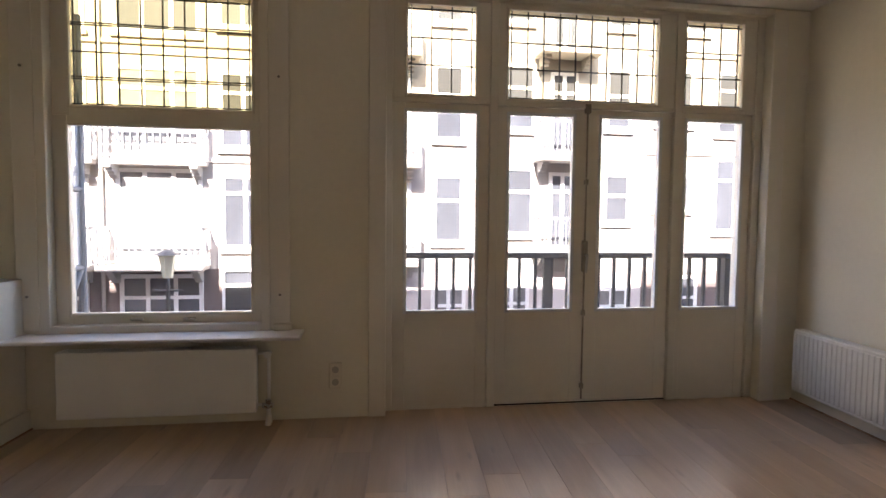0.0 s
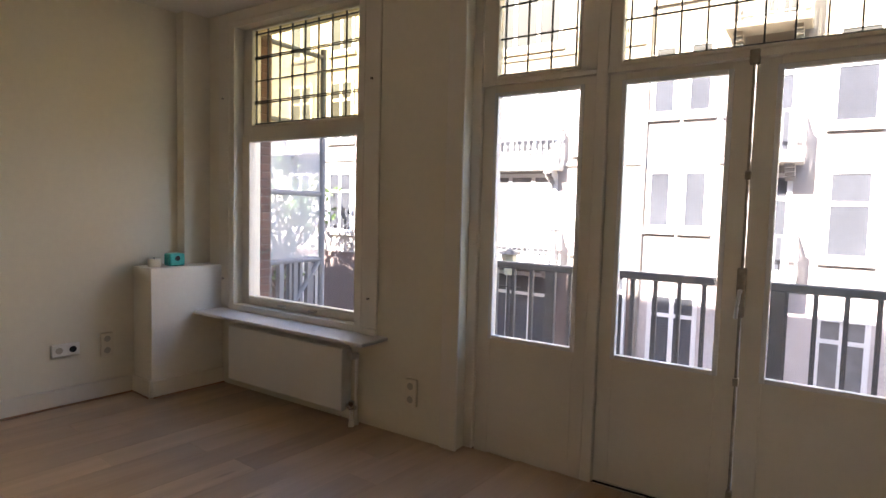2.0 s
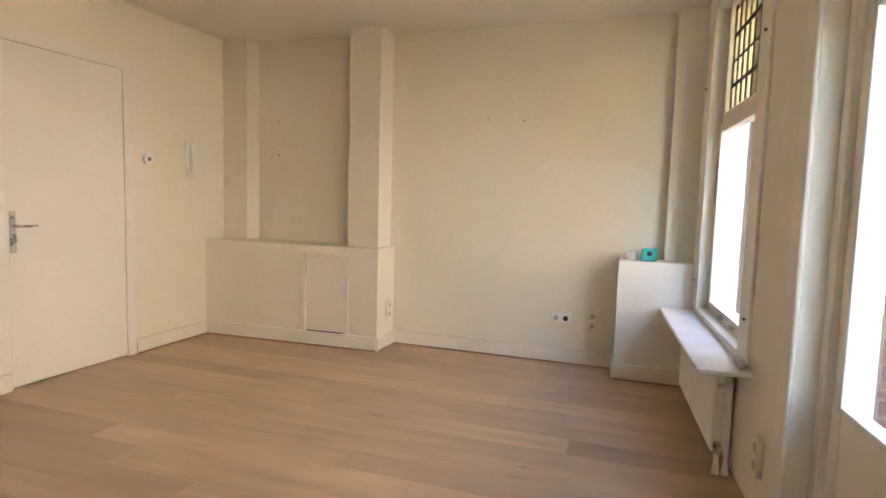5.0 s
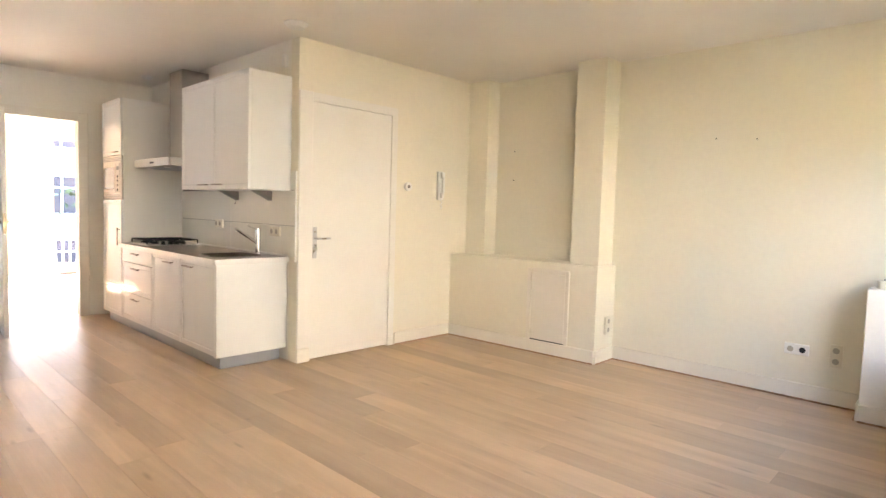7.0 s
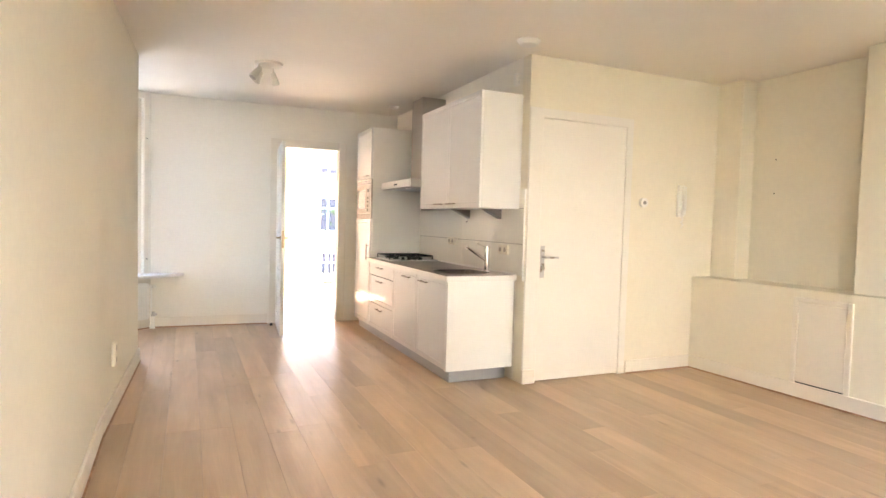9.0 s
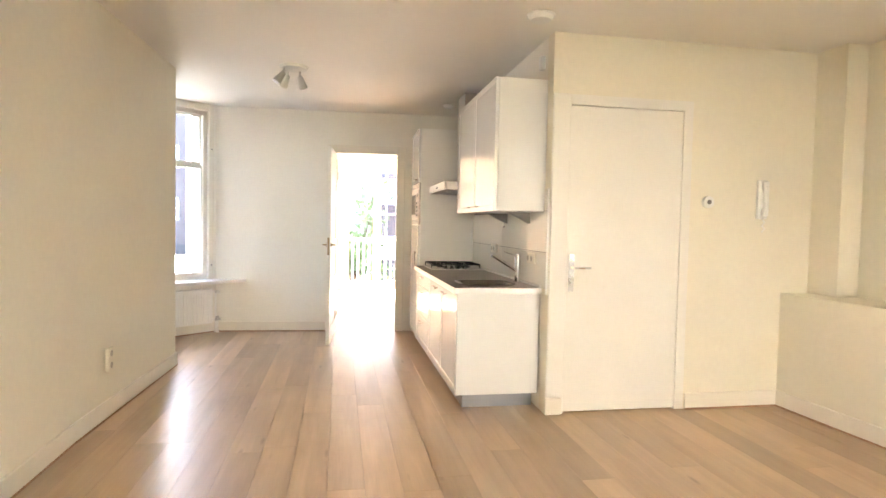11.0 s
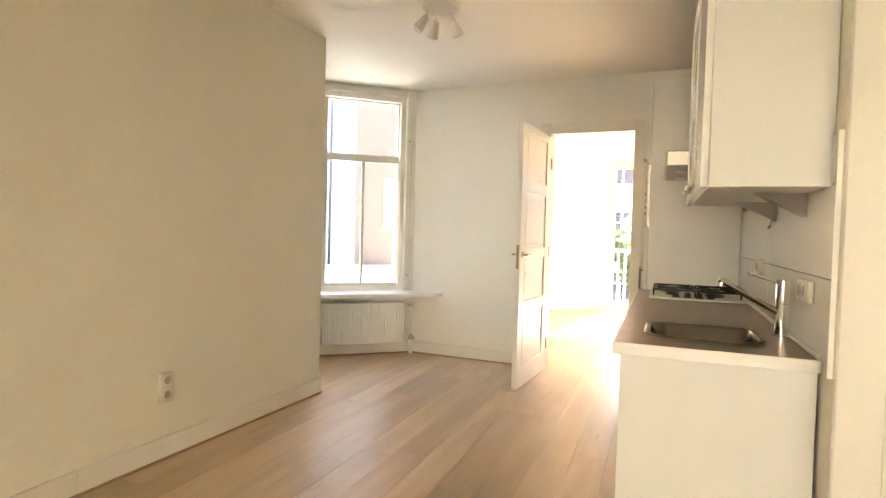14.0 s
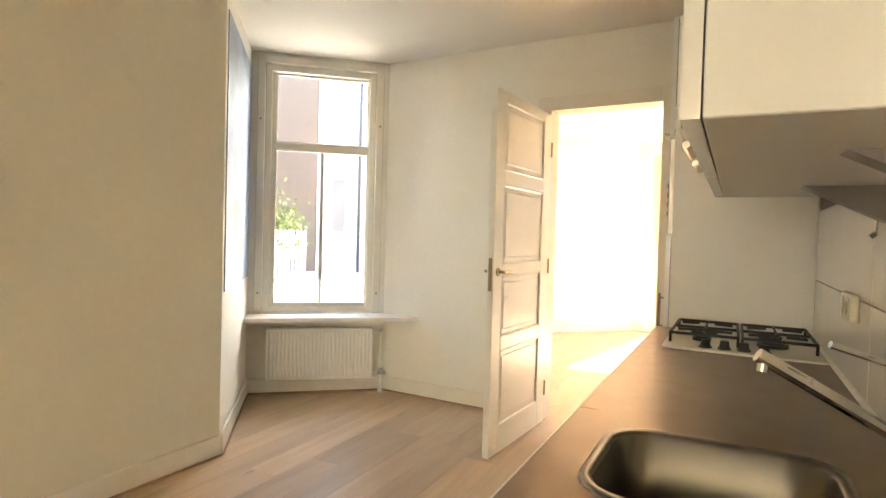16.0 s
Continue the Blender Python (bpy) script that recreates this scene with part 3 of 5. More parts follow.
for v in (0.42, 0.58, 0.74, 0.90):
    block("slat", (-2.415, -2.385, v, v + 0.045, -0.12, 0.83), PALEBLUE, scr, FRONT)
cs = block("clouded_sheet", (-2.404, -2.398, 0.32, 1.06, 0.86, 2.66), CLOUDED, scr, FRONT, 0, "clouded translucent sheet")
cs.visible_shadow = False

GZ = -3.4
bm = bmesh.new()
bmesh.ops.create_grid(bm, x_segments=1, y_segments=1, size=900, matrix=Matrix.Translation((0, 0, GZ)))
tagged(part("ground", bm, ASPHALT), "asphalt street surface reaching far off", "ground", kind="structure")
for v0, v1 in ((0.3, 2.4), (7.6, 9.99)):
    tagged(block("pavement", (-45, 45, v0, v1, GZ - 0.1, GZ + 0.12), PAVING, None, FRONT, 0.02), "brick pavement with a raised kerb", "pavement", kind="structure")


def far_window(parent, m, x0, x1, z0, z1, mull=1, transom=0.32, v=0.0, curtain=False):
    """A window of a house: white frame, bars, dark pane, stone sill."""
    w = new("window")
    w.parent = parent
    w.matrix_parent_inverse = parent.matrix_world.inverted()
    bm = bmesh.new()
    t = 0.09
    boxed(bm, x0, x0 + t, v - 0.04, v + 0.02, z0, z1, m)
    boxed(bm, x1 - t, x1, v - 0.04, v + 0.02, z0, z1, m)
    boxed(bm, x0 + t, x1 - t, v - 0.04, v + 0.02, z1 - t, z1, m)
    boxed(bm, x0 + t, x1 - t, v - 0.04, v + 0.02, z0, z0 + t, m)
    zt = z1 - (z1 - z0) * transom
    if transom:
        boxed(bm, x0 + t, x1 - t, v - 0.035, v + 0.02, zt - 0.04, zt + 0.04, m)
    for k in range(mull):
        x = x0 + (x1 - x0) * (k + 1) / (mull + 1)
        boxed(bm, x - 0.045, x + 0.045, v - 0.038, v + 0.02, z0 + t, z1 - t, m)
    f = part("frame", bm, WINW, parent)
    f.parent = w
    # curtain picks the paler pane, which also paints glare on the window
    p = block("pane", (x0 + 0.05, x1 - 0.05, v - 0.014, v - 0.003, z0 + 0.05, z1 - 0.05), PALEPANE if curtain else WINGLASS, None, m)
    p.parent = w
    s = block("sill", (x0 - 0.05, x1 + 0.05, v - 0.075, v - 0.002, z0 - 0.1, z0 - 0.002), STONE, None, m)
    s.parent = w
    return w


def far_balcony(parent, m, x0, x1, z, bars, ornate=False, depth=0.7, h=0.84):
    b = new("balcony")
    b.parent = parent
    b.matrix_parent_inverse = parent.matrix_world.inverted()
    block("slab", (x0, x1, -depth, -0.045, z - 0.12, z), STONE, None, m, 0.02).parent = b
    bm = bmesh.new()
    boxed(bm, x0, x1, -depth + 0.02, -depth + 0.06, z + h - 0.05, z + h, m)
    boxed(bm, x0, x1, -depth + 0.02, -depth + 0.06, z + 0.08, z + 0.11, m)
    if ornate:
        boxed(bm, x0, x1, -depth + 0.03, -depth + 0.05, z + h - 0.19, z + h - 0.17, m)
        boxed(bm, x0, x1, -depth + 0.03, -depth + 0.05, z + 0.30, z + 0.32, m)
    for i in range(bars + 1):
        x = x0 + (x1 - x0 - 0.03) * i / bars
        boxed(bm, x, x + (0.026 if ornate else 0.02), -depth + 0.025, -depth + 0.045, z, z + h - 0.03, m)
        if ornate and i % 2:
            boxed(bm, x - 0.02, x + 0.04, -depth + 0.03, -depth + 0.045, z + h - 0.15, z + h - 0.09, m)
    for x in (x0 + 0.01, x1 - 0.04):
        boxed(bm, x, x + 0.04, -depth + 0.02, -depth + 0.07, z, z + h + 0.08, m)
        for j in range(5):
            y = -depth + 0.12 + j * 0.11
            boxed(bm, x, x + 0.02, y, y + 0.02, z, z + h - 0.03, m)
        boxed(bm, x, x + 0.03, -depth + 0.03, -0.05, z + h - 0.05, z + h - 0.01, m)
    part("railing", bm, FARIRON).parent = b
    for x in (x0 + 0.12, x1 - 0.3):
        bm = bmesh.new()
        for j in range(4):
            boxed(bm, x, x + 0.16, -0.5 + j * 0.11, -0.045, z - 0.19 - j * 0.075, z - 0.122 - j * 0.075, m)
        part("bracket", bm, STONE).parent = b
    return b


def house(name, m, x0, x1, top, lower, upper, label, windows, balconies=(), roof=True, bands=(), split=-0.35, depth=8.0, doors=()):
    h = thing(name, m @ pose((x0 + x1) / 2, 0, GZ), label, "house")
    block("lower_wall", (x0, x1, 0.0, depth, GZ - 0.1, split), lower, h, m)
    block("upper_wall", (x0, x1, 0.001, depth, split, top), upper, h, m)
    for z in bands:
        block("cornice", (x0, x1, -0.05, 0.0, z, z + 0.10), STONE, h, m, 0.02)
    if roof:
        bm = bmesh.new()
        boxed(bm, x0, x1, -0.35, depth + 0.2, top, top + 0.3, m)
        a = [m @ Vector(p) for p in ((x0, -0.1, top + 0.3), (x1, -0.1, top + 0.3), (x1, depth / 2, top + 2.2), (x0, depth / 2, top + 2.2), (x0, depth, top + 0.3), (x1, depth, top + 0.3))]
        v = [bm.verts.new(p) for p in a]
        for q in ((0, 1, 2, 3), (3, 2, 5, 4), (0, 3, 4), (1, 5, 2)):
            bm.faces.new([v[i] for i in q])
        part("roof", bm, ROOF, h)
    for w in windows:
        far_window(h, m, *w)
    for b in balconies:
        far_balcony(h, m, *b)
    for d in doors:
        block("door", (d[0], d[1], -0.03, 0.02, GZ + 0.15, d[2]), RAILP, h, m, 0.02)
    return h


OPP = FRONT @ pose(0, 10.0, 0)
# pinkish base plaster, its colour raised to stand in for sunlight low down
PINKISH = material("pinkish_sunlit_plaster", (0.56, 0.505, 0.475), 0.85, grain=0.1, blotch=0.2, blotch_scale=0.8)
HA = "pale street house with an iron balcony and dark brick base"
for sgn, h0, h1 in ((1, -5.87, -1.82), (-1, -9.95, -5.89)):
    def mir(x0, x1, c=-5.88):
        return (x0, x1) if sgn > 0 else (2 * c - x1, 2 * c - x0)
    house("row_house", OPP, h0, h1, 8.6, DBRICK, STUCCO, HA,
          [(*mir(-5.6, -3.77), 0.22, 2.25, 2, 0.25, 0.0, True), (*mir(-3.37, -2.30), 0.45, 2.15, 1, 0.25), (*mir(-5.6, -3.77), 2.55, 4.5, 2, 0.25, 0.0, True), (*mir(-3.40, -2.33), 2.72, 4.47, 1, 0.28),
           (*mir(-5.6, -3.77), 5.2, 7.2, 2, 0.25), (*mir(-3.40, -2.33), 5.4, 7.2, 1, 0.28), (*mir(-5.56, -3.78), -2.0, -0.12, 2, 0.28, 0.0, sgn < 0)],
          [(*mir(-5.8, -3.62), 0.12, 16, True), (*mir(-5.8, -3.62), 2.42, 14, True, 0.35)], bands=(2.40, 4.95, 8.3), split=0.0)
for x0, x1 in ((-3.36, -2.06), (-9.70, -8.40)):
    d = thing("street_door", OPP @ pose((x0 + x1) / 2, -0.05, GZ), "dark panelled street door with a pale fanlight frame", "door")
    block("door_leaf", (x0 + 0.06, x1 - 0.06, -0.05, -0.005, GZ + 0.15, -0.42), SHOPDARK, d, OPP, 0.01)
    block("fanlight", (x0 + 0.06, x1 - 0.06, -0.04, -0.01, -0.34, -0.06), WINGLASS, d, OPP)
    bm = bmesh.new()
    boxed(bm, x0, x0 + 0.06, -0.09, -0.003, GZ + 0.12, 0.02, OPP)
    boxed(bm, x1 - 0.06, x1, -0.09, -0.003, GZ + 0.12, 0.02, OPP)
    boxed(bm, x0 + 0.06, x1 - 0.06, -0.088, -0.003, -0.06, 0.02, OPP)
    boxed(bm, x0 + 0.06, x1 - 0.06, -0.088, -0.003, -0.42, -0.34, OPP)
    part("frame", bm, WINW, d)
HB = "pale street house with small balconies and white windows"
house("row_house", OPP, -1.80, 2.68, 8.6, PINKISH, STUCCO, HB,
      [(-1.73, -1.19, 1.04, 2.31, 0, 0), (-1.03, -0.49, 1.04, 2.31, 0, 0), (0.2, 0.95, 0.25, 2.2, 1, 0.25), (1.47, 2.23, 0.60, 2.26, 0, 0.38), (-1.73, -1.19, 3.42, 4.9, 0, 0), (-1.03, -0.49, 3.42, 4.9, 0, 0), (0.2, 0.95, 2.5, 4.6, 1, 0.25), (1.47, 2.23, 3.05, 4.85, 0, 0.40),
       (-1.73, -0.49, 5.8, 7.4, 1), (0.2, 0.95, 5.1, 7.3, 1, 0.25), (1.47, 2.23, 5.8, 7.4, 0), (-1.6, -0.6, -1.9, -0.3, 1, 0.3), (1.45, 2.3, -2.0, -0.45, 1, 0.3, 0.0, True)],
      [(-0.28, 1.12, 0.20, 12), (-0.28, 1.12, 2.46, 12), (-0.28, 1.12, 4.95, 12)], bands=(8.3,), split=-0.1)
house("row_house", OPP, 2.70, 6.85, 8.6, PINKISH, STUCCO, "pale street house with a side balcony and sash windows",
      [(3.14, 3.98, 0.80, 2.47, 0, 0.36), (4.35, 5.05, 0.47, 2.36, 1, 0.25), (5.77, 6.48, 1.12, 2.37, 0, 0.45), (3.14, 3.98, 3.35, 4.95, 0, 0.36), (4.35, 5.05, 2.75, 4.8, 1, 0.25), (5.77, 6.48, 3.44, 4.95, 0, 0.45),
       (3.14, 3.98, 5.9, 7.5, 0), (4.35, 5.05, 5.3, 7.4, 1), (5.77, 6.48, 5.9, 7.5, 0), (3.0, 3.9, -1.9, -0.4, 1, 0.32, 0.0, True), (5.6, 6.5, -2.0, -0.5, 1, 0.32, 0.0, True)],
      [(3.92, 5.4, 0.42, 11), (3.92, 5.4, 2.70, 11), (3.92, 5.4, 5.2, 11)], bands=(8.3,), split=-0.1)
house("row_house", OPP, 6.87, 15.5, 8.6, DBRICK, STUCCO, "pale street house with paired windows",
      [(7.1, 8.13, 1.45, 2.39, 1, 0), (8.75, 9.4, 0.9, 2.82, 0, 0.3), (10.2, 10.9, 0.7, 2.5, 1), (11.8, 12.6, 0.7, 2.5, 1), (7.1, 8.13, 3.6, 5.0, 1, 0), (8.75, 9.4, 3.4, 5.0, 0, 0.3), (9.6, 10.4, 3.4, 5.0, 1), (11.8, 12.6, 3.4, 5.0, 1),
       (7.3, 8.4, -2.0, -0.2, 1), (9.6, 10.6, -2.0, -0.2, 1), (7.28, 8.5, 5.9, 7.5, 1), (9.6, 10.4, 5.9, 7.5, 1)], (), bands=(2.85, 5.3, 8.3), split=-0.1)
house("row_house", OPP, -18.0, -9.97, 8.6, DBRICK, STUCCO, "pale street house farther along the row",
      [(x, x + 1.0, z, z + 1.8, 1) for x in (-11.2, -12.9, -14.9, -16.9) for z in (0.6, 3.3, 5.9)] + [(x, x + 1.3, -2.0, -0.2, 1) for x in (-12.9, -15.4)],
      [(-13.4, -11.6, 3.0, 12)], bands=(2.7, 5.4, 8.3), split=0.0)
house("row_house", OPP, -34.0, -18.02, 9.2, DBRICK, RBRICK, "brick street house at the far end of the row",
      [(x, x + 1.4, z, z + 1.8, 1) for x in (-21, -24.5, -28, -31.5) for z in (0.6, 3.4, 6.1)], (), bands=(3, 5.8))
for x in (-5.88, -1.81, 2.69):
    bm = bmesh.new()
    rod(bm, OPP @ Vector((x, -0.07, GZ)), OPP @ Vector((x, -0.07, 8.4)), 0.045, 10)
    tagged(part("downpipe", bm, STONE, None, "", True), "grey downpipe fixed to the house wall", "downpipe")


def leafy_tree(at, height, spread, seed, n=1500, label="green street tree with a loose crown"):
    rnd = random.Random(seed)
    t = thing("tree", at, label, "tree")
    bm = bmesh.new()
    base = Vector(at)
    top = base + Vector((0.2, 0.1, height * 0.55))
    rod(bm, base, top, 0.16, 10, 0.10)
    tips = []
    for k in range(9):
        a = k * 2.4 + rnd.uniform(-0.3, 0.3)
        s = base.lerp(top, rnd.uniform(0.55, 1.0))
        e = s + Vector((math.cos(a) * spread * rnd.uniform(0.45, 0.9), math.sin(a) * spread * rnd.uniform(0.45, 0.9), height * rnd.uniform(0.15, 0.45)))
        rod(bm, s, e, 0.06, 7, 0.02)
        tips += [s.lerp(e, f) for f in (0.55, 0.75, 0.9, 1.0)]
    part("trunk", bm, BARK, t)
    bm = bmesh.new()
    for k in range(n):
        c = rnd.choice(tips) + Vector((rnd.gauss(0, 1), rnd.gauss(0, 1), rnd.gauss(0, 0.8))) * spread * 0.2
        r = Euler((rnd.uniform(0, 6.3), rnd.uniform(0, 6.3), rnd.uniform(0, 6.3))).to_matrix()
        s = rnd.uniform(0.07, 0.15)
        vs = [bm.verts.new(c + r @ Vector(p) * s) for p in ((-1, 0, 0), (0, -0.55, 0.1), (1, 0, 0), (0, 0.55, 0.1))]
        bm.faces.new(vs)
    part("crown", bm, LEAF, t)
    return t


leafy_tree(FRONT @ Vector((-11.6, 8.3, GZ + 0.12)), 6.2, 1.35, 3, 750, "slender green street tree with a loose crown")
leafy_tree(FRONT @ Vector((-20.0, 8.0, GZ + 0.12)), 6.6, 2.0, 5)

lamp = thing("street_lamp", FRONT @ pose(-3.9, 7.9, GZ + 0.12), "old street lantern on a dark post", "street lamp")
L0 = FRONT @ Vector((-3.9, 7.9, -0.1))
bm = bmesh.new()
rod(bm, L0 + Vector((0, 0, GZ + 0.22)), L0 + Vector((0, 0, 0.12)), 0.055, 10, 0.035)
rod(bm, L0 + Vector((-0.28, 0, -0.12)), L0 + Vector((0.28, 0, -0.12)), 0.02, 8)
part("post", bm, BLACK, lamp)
bm = bmesh.new()
rod(bm, L0 + Vector((0, 0, 0.12)), L0 + Vector((0, 0, 0.56)), 0.09, 6, 0.165)
part("lantern", bm, CREAMGLASS, lamp, "cream glass lantern")
bm = bmesh.new()
rod(bm, L0 + Vector((0, 0, 0.56)), L0 + Vector((0, 0, 0.66)), 0.25, 6, 0.04)
part("cap", bm, RAILP, lamp)


def bicycle(m):
    b = thing("bicycle", m, "dark parked city bicycle on the pavement", "bicycle", "parked bicycles")
    for x in (-0.52, 0.52):
        bm = bmesh.new()
        for k in range(20):
            a, c = k * math.tau / 20, (k + 1) * math.tau / 20
            rod(bm, m @ Vector((x + 0.33 * math.cos(a), 0, 0.35 + 0.33 * math.sin(a))), m @ Vector((x + 0.33 * math.cos(c), 0, 0.35 + 0.33 * math.sin(c))), 0.02, 6)
        for k in range(8):
            a = k * math.tau / 8
            rod(bm, m @ Vector((x, 0, 0.35)), m @ Vector((x + 0.32 * math.cos(a), 0, 0.35 + 0.32 * math.sin(a))), 0.004, 4)
        part("wheel", bm, BLACK, b)
    bm = bmesh.new()
    P = [(-0.52, 0.35), (-0.1, 0.32), (-0.2, 0.85), (0.38, 0.85), (0.52, 0.35), (0.36, 1.02)]
    for i, j in ((0, 1), (1, 2), (0, 2), (1, 3), (2, 3), (3, 4), (3, 5)):
        rod(bm, m @ Vector((P[i][0], 0, P[i][1])), m @ Vector((P[j][0], 0, P[j][1])), 0.016, 6)
    part("frame", bm, RAILP, b)
    block("saddle", (-0.36, -0.1, -0.07, 0.07, 0.9, 0.95), BLACK, b, m, 0.02)
    bm = bmesh.new()
    rod(bm, m @ Vector((0.34, -0.28, 1.04)), m @ Vector((0.34, 0.28, 1.04)), 0.013, 6)
    part("handlebar", bm, STEEL, b)
    return b


for i in range(14):
    bicycle(FRONT @ pose(-12.6 + i * 0.52, 8.25 + 0.08 * (i % 3), GZ + 0.13, 0, 0, 70 + 9 * (i % 4)))
for i in range(4):
    bicycle(FRONT @ pose(-2.6 + i * 0.6, 8.5, GZ + 0.13, 0, 0, 80 + 6 * i))


def parked_car(m, paint):
    c = thing("car", m, "parked car at the kerb, %s paint" % paint[0], "car", "parked cars")
    prof = [(-2.1, 0.35), (-2.1, 0.8), (-1.9, 0.92), (-1.3, 1.38), (0.4, 1.42), (1.1, 0.95), (1.95, 0.82), (2.1, 0.6), (2.1, 0.35)]
    bm = bmesh.new()
    a = [bm.verts.new(m @ Vector((x, -0.82, z))) for x, z in prof]
    b = [bm.verts.new(m @ Vector((x, 0.82, z))) for x, z in prof]
    n = len(prof)
    bm.faces.new(a)
    bm.faces.new(b[::-1])
    for i in range(n):
        bm.faces.new((a[i], b[i], b[(i + 1) % n], a[(i + 1) % n]))
    bmesh.ops.recalc_face_normals(bm, faces=bm.faces)
    bmesh.ops.bevel(bm, geom=list(bm.edges), offset=0.07, segments=2, affect="EDGES", profile=0.5)
    part("body", bm, paint[1], c, "", True)
    for x0, x1 in ((-1.25, -0.45), (-0.38, 0.5)):
        block("side_window", (x0, x1, -0.835, 0.835, 0.98, 1.28), WINGLASS, c, m, 0.03)
    for x in (-1.3, 1.3):
        for y in (-0.76, 0.76):
            bm = bmesh.new()
            rod(bm, m @ Vector((x, y - 0.1, 0.32)), m @ Vector((x, y + 0.1, 0.32)), 0.32, 16)
            part("wheel", bm, BLACK, c)
    return c


DARKCAR = ("dark grey", material("dark_car_paint", (0.03, 0.033, 0.04), 0.2, blotch=0.05, coat=0.5))
PALECAR = ("pale green", material("pale_car_paint", (0.45, 0.58, 0.55), 0.2, blotch=0.05, coat=0.5))
parked_car(FRONT @ pose(2.2, 6.5, GZ, 0, 0, 1), DARKCAR)
parked_car(FRONT @ pose(7.2, 6.5, GZ, 0, 0, -1), PALECAR)
parked_car(FRONT @ pose(-6.0, 6.5, GZ, 0, 0, 1), DARKCAR)


# ---- front room ----
# corner box, column, ledge, niche
tagged(block("wall_boxing", (XL, -2.17, -0.815, fr(-2.3, -0.12)[1] + 0.004, 0.002, 0.882), WHITE_WALL, None, None, 0.004), "white painted boxing in the corner beside the window", "boxing", kind="structure")
tagged(block("column_window", (XL, -2.33, -0.50, fr(-2.3, -0.12)[1] + 0.004, 0.884, CZ), WALL, None, None, 0.004), "cream plaster pilaster in the corner", "pilaster", kind="structure")
bm = bmesh.new()
prism(bm, [(XL, -2.71), (-2.10, -2.71), (-2.02, YD), (XL, YD)], 0.002, 0.862)
tagged(part("wall_ledge", bm, WALL), "cream low boxed wall with a ledge", "ledge", kind="structure")
tagged(block("column_ledge", (XL, -2.18, -3.04, -2.75, 0.864, CZ), WALL, None, None, 0.004), "cream plaster pilaster above the ledge", "pilaster", kind="structure")
tagged(block("column_corner", (XL, -2.25, YD, -4.12, 0.864, CZ), WALL, None, None, 0.004), "cream plaster pilaster in the corner", "pilaster", kind="structure")
LEDGE = along((-2.10, -2.71), (-2.02, YD))
hatch = thing("access_hatch", LEDGE @ pose(0.48, 0.0, 0.1), "cream painted hatch door in the low wall", "hatch")
bm = bmesh.new()
for d in ((0.26, 0.30, 0.12, 0.80), (0.66, 0.70, 0.12, 0.80)):
    boxed(bm, d[0], d[1], 0.0, 0.018, d[2], d[3], LEDGE, 0.004)
boxed(bm, 0.30, 0.66, 0.0, 0.017, 0.765, 0.80, LEDGE, 0.004)
part("frame", bm, TRIM, hatch)
block("panel", (0.304, 0.656, 0.0, 0.010, 0.13, 0.76), TRIM, hatch, LEDGE, 0.003)
block("gap", (0.30, 0.66, -0.004, 0.004, 0.12, 0.13), DARK, hatch, LEDGE)

# baseboards
baseboard((XL, -0.815), (XL, -2.70), side=1)
baseboard((-2.10, -2.71), (-2.02, YD), side=1)
baseboard((XL, -2.71), (-2.10, -2.71), side=1)
baseboard((-2.17, fr(-2.2, -0.12)[1]), (-2.17, -0.815), side=1)
baseboard((XL, -0.815), (-2.17, -0.815), side=-1)
baseboard((-2.02, YD), (-1.24, YD), side=1)
baseboard(R0, R1, side=-1)
baseboard(R1, R2, side=-1)
baseboard(R2, BAY, side=-1)
baseboard(BAY, KC, side=-1)
baseboard((FDX1 + 0.1, -7.62 - 0.0594 * (FDX1 + 0.1 - XK)), KC, side=1)


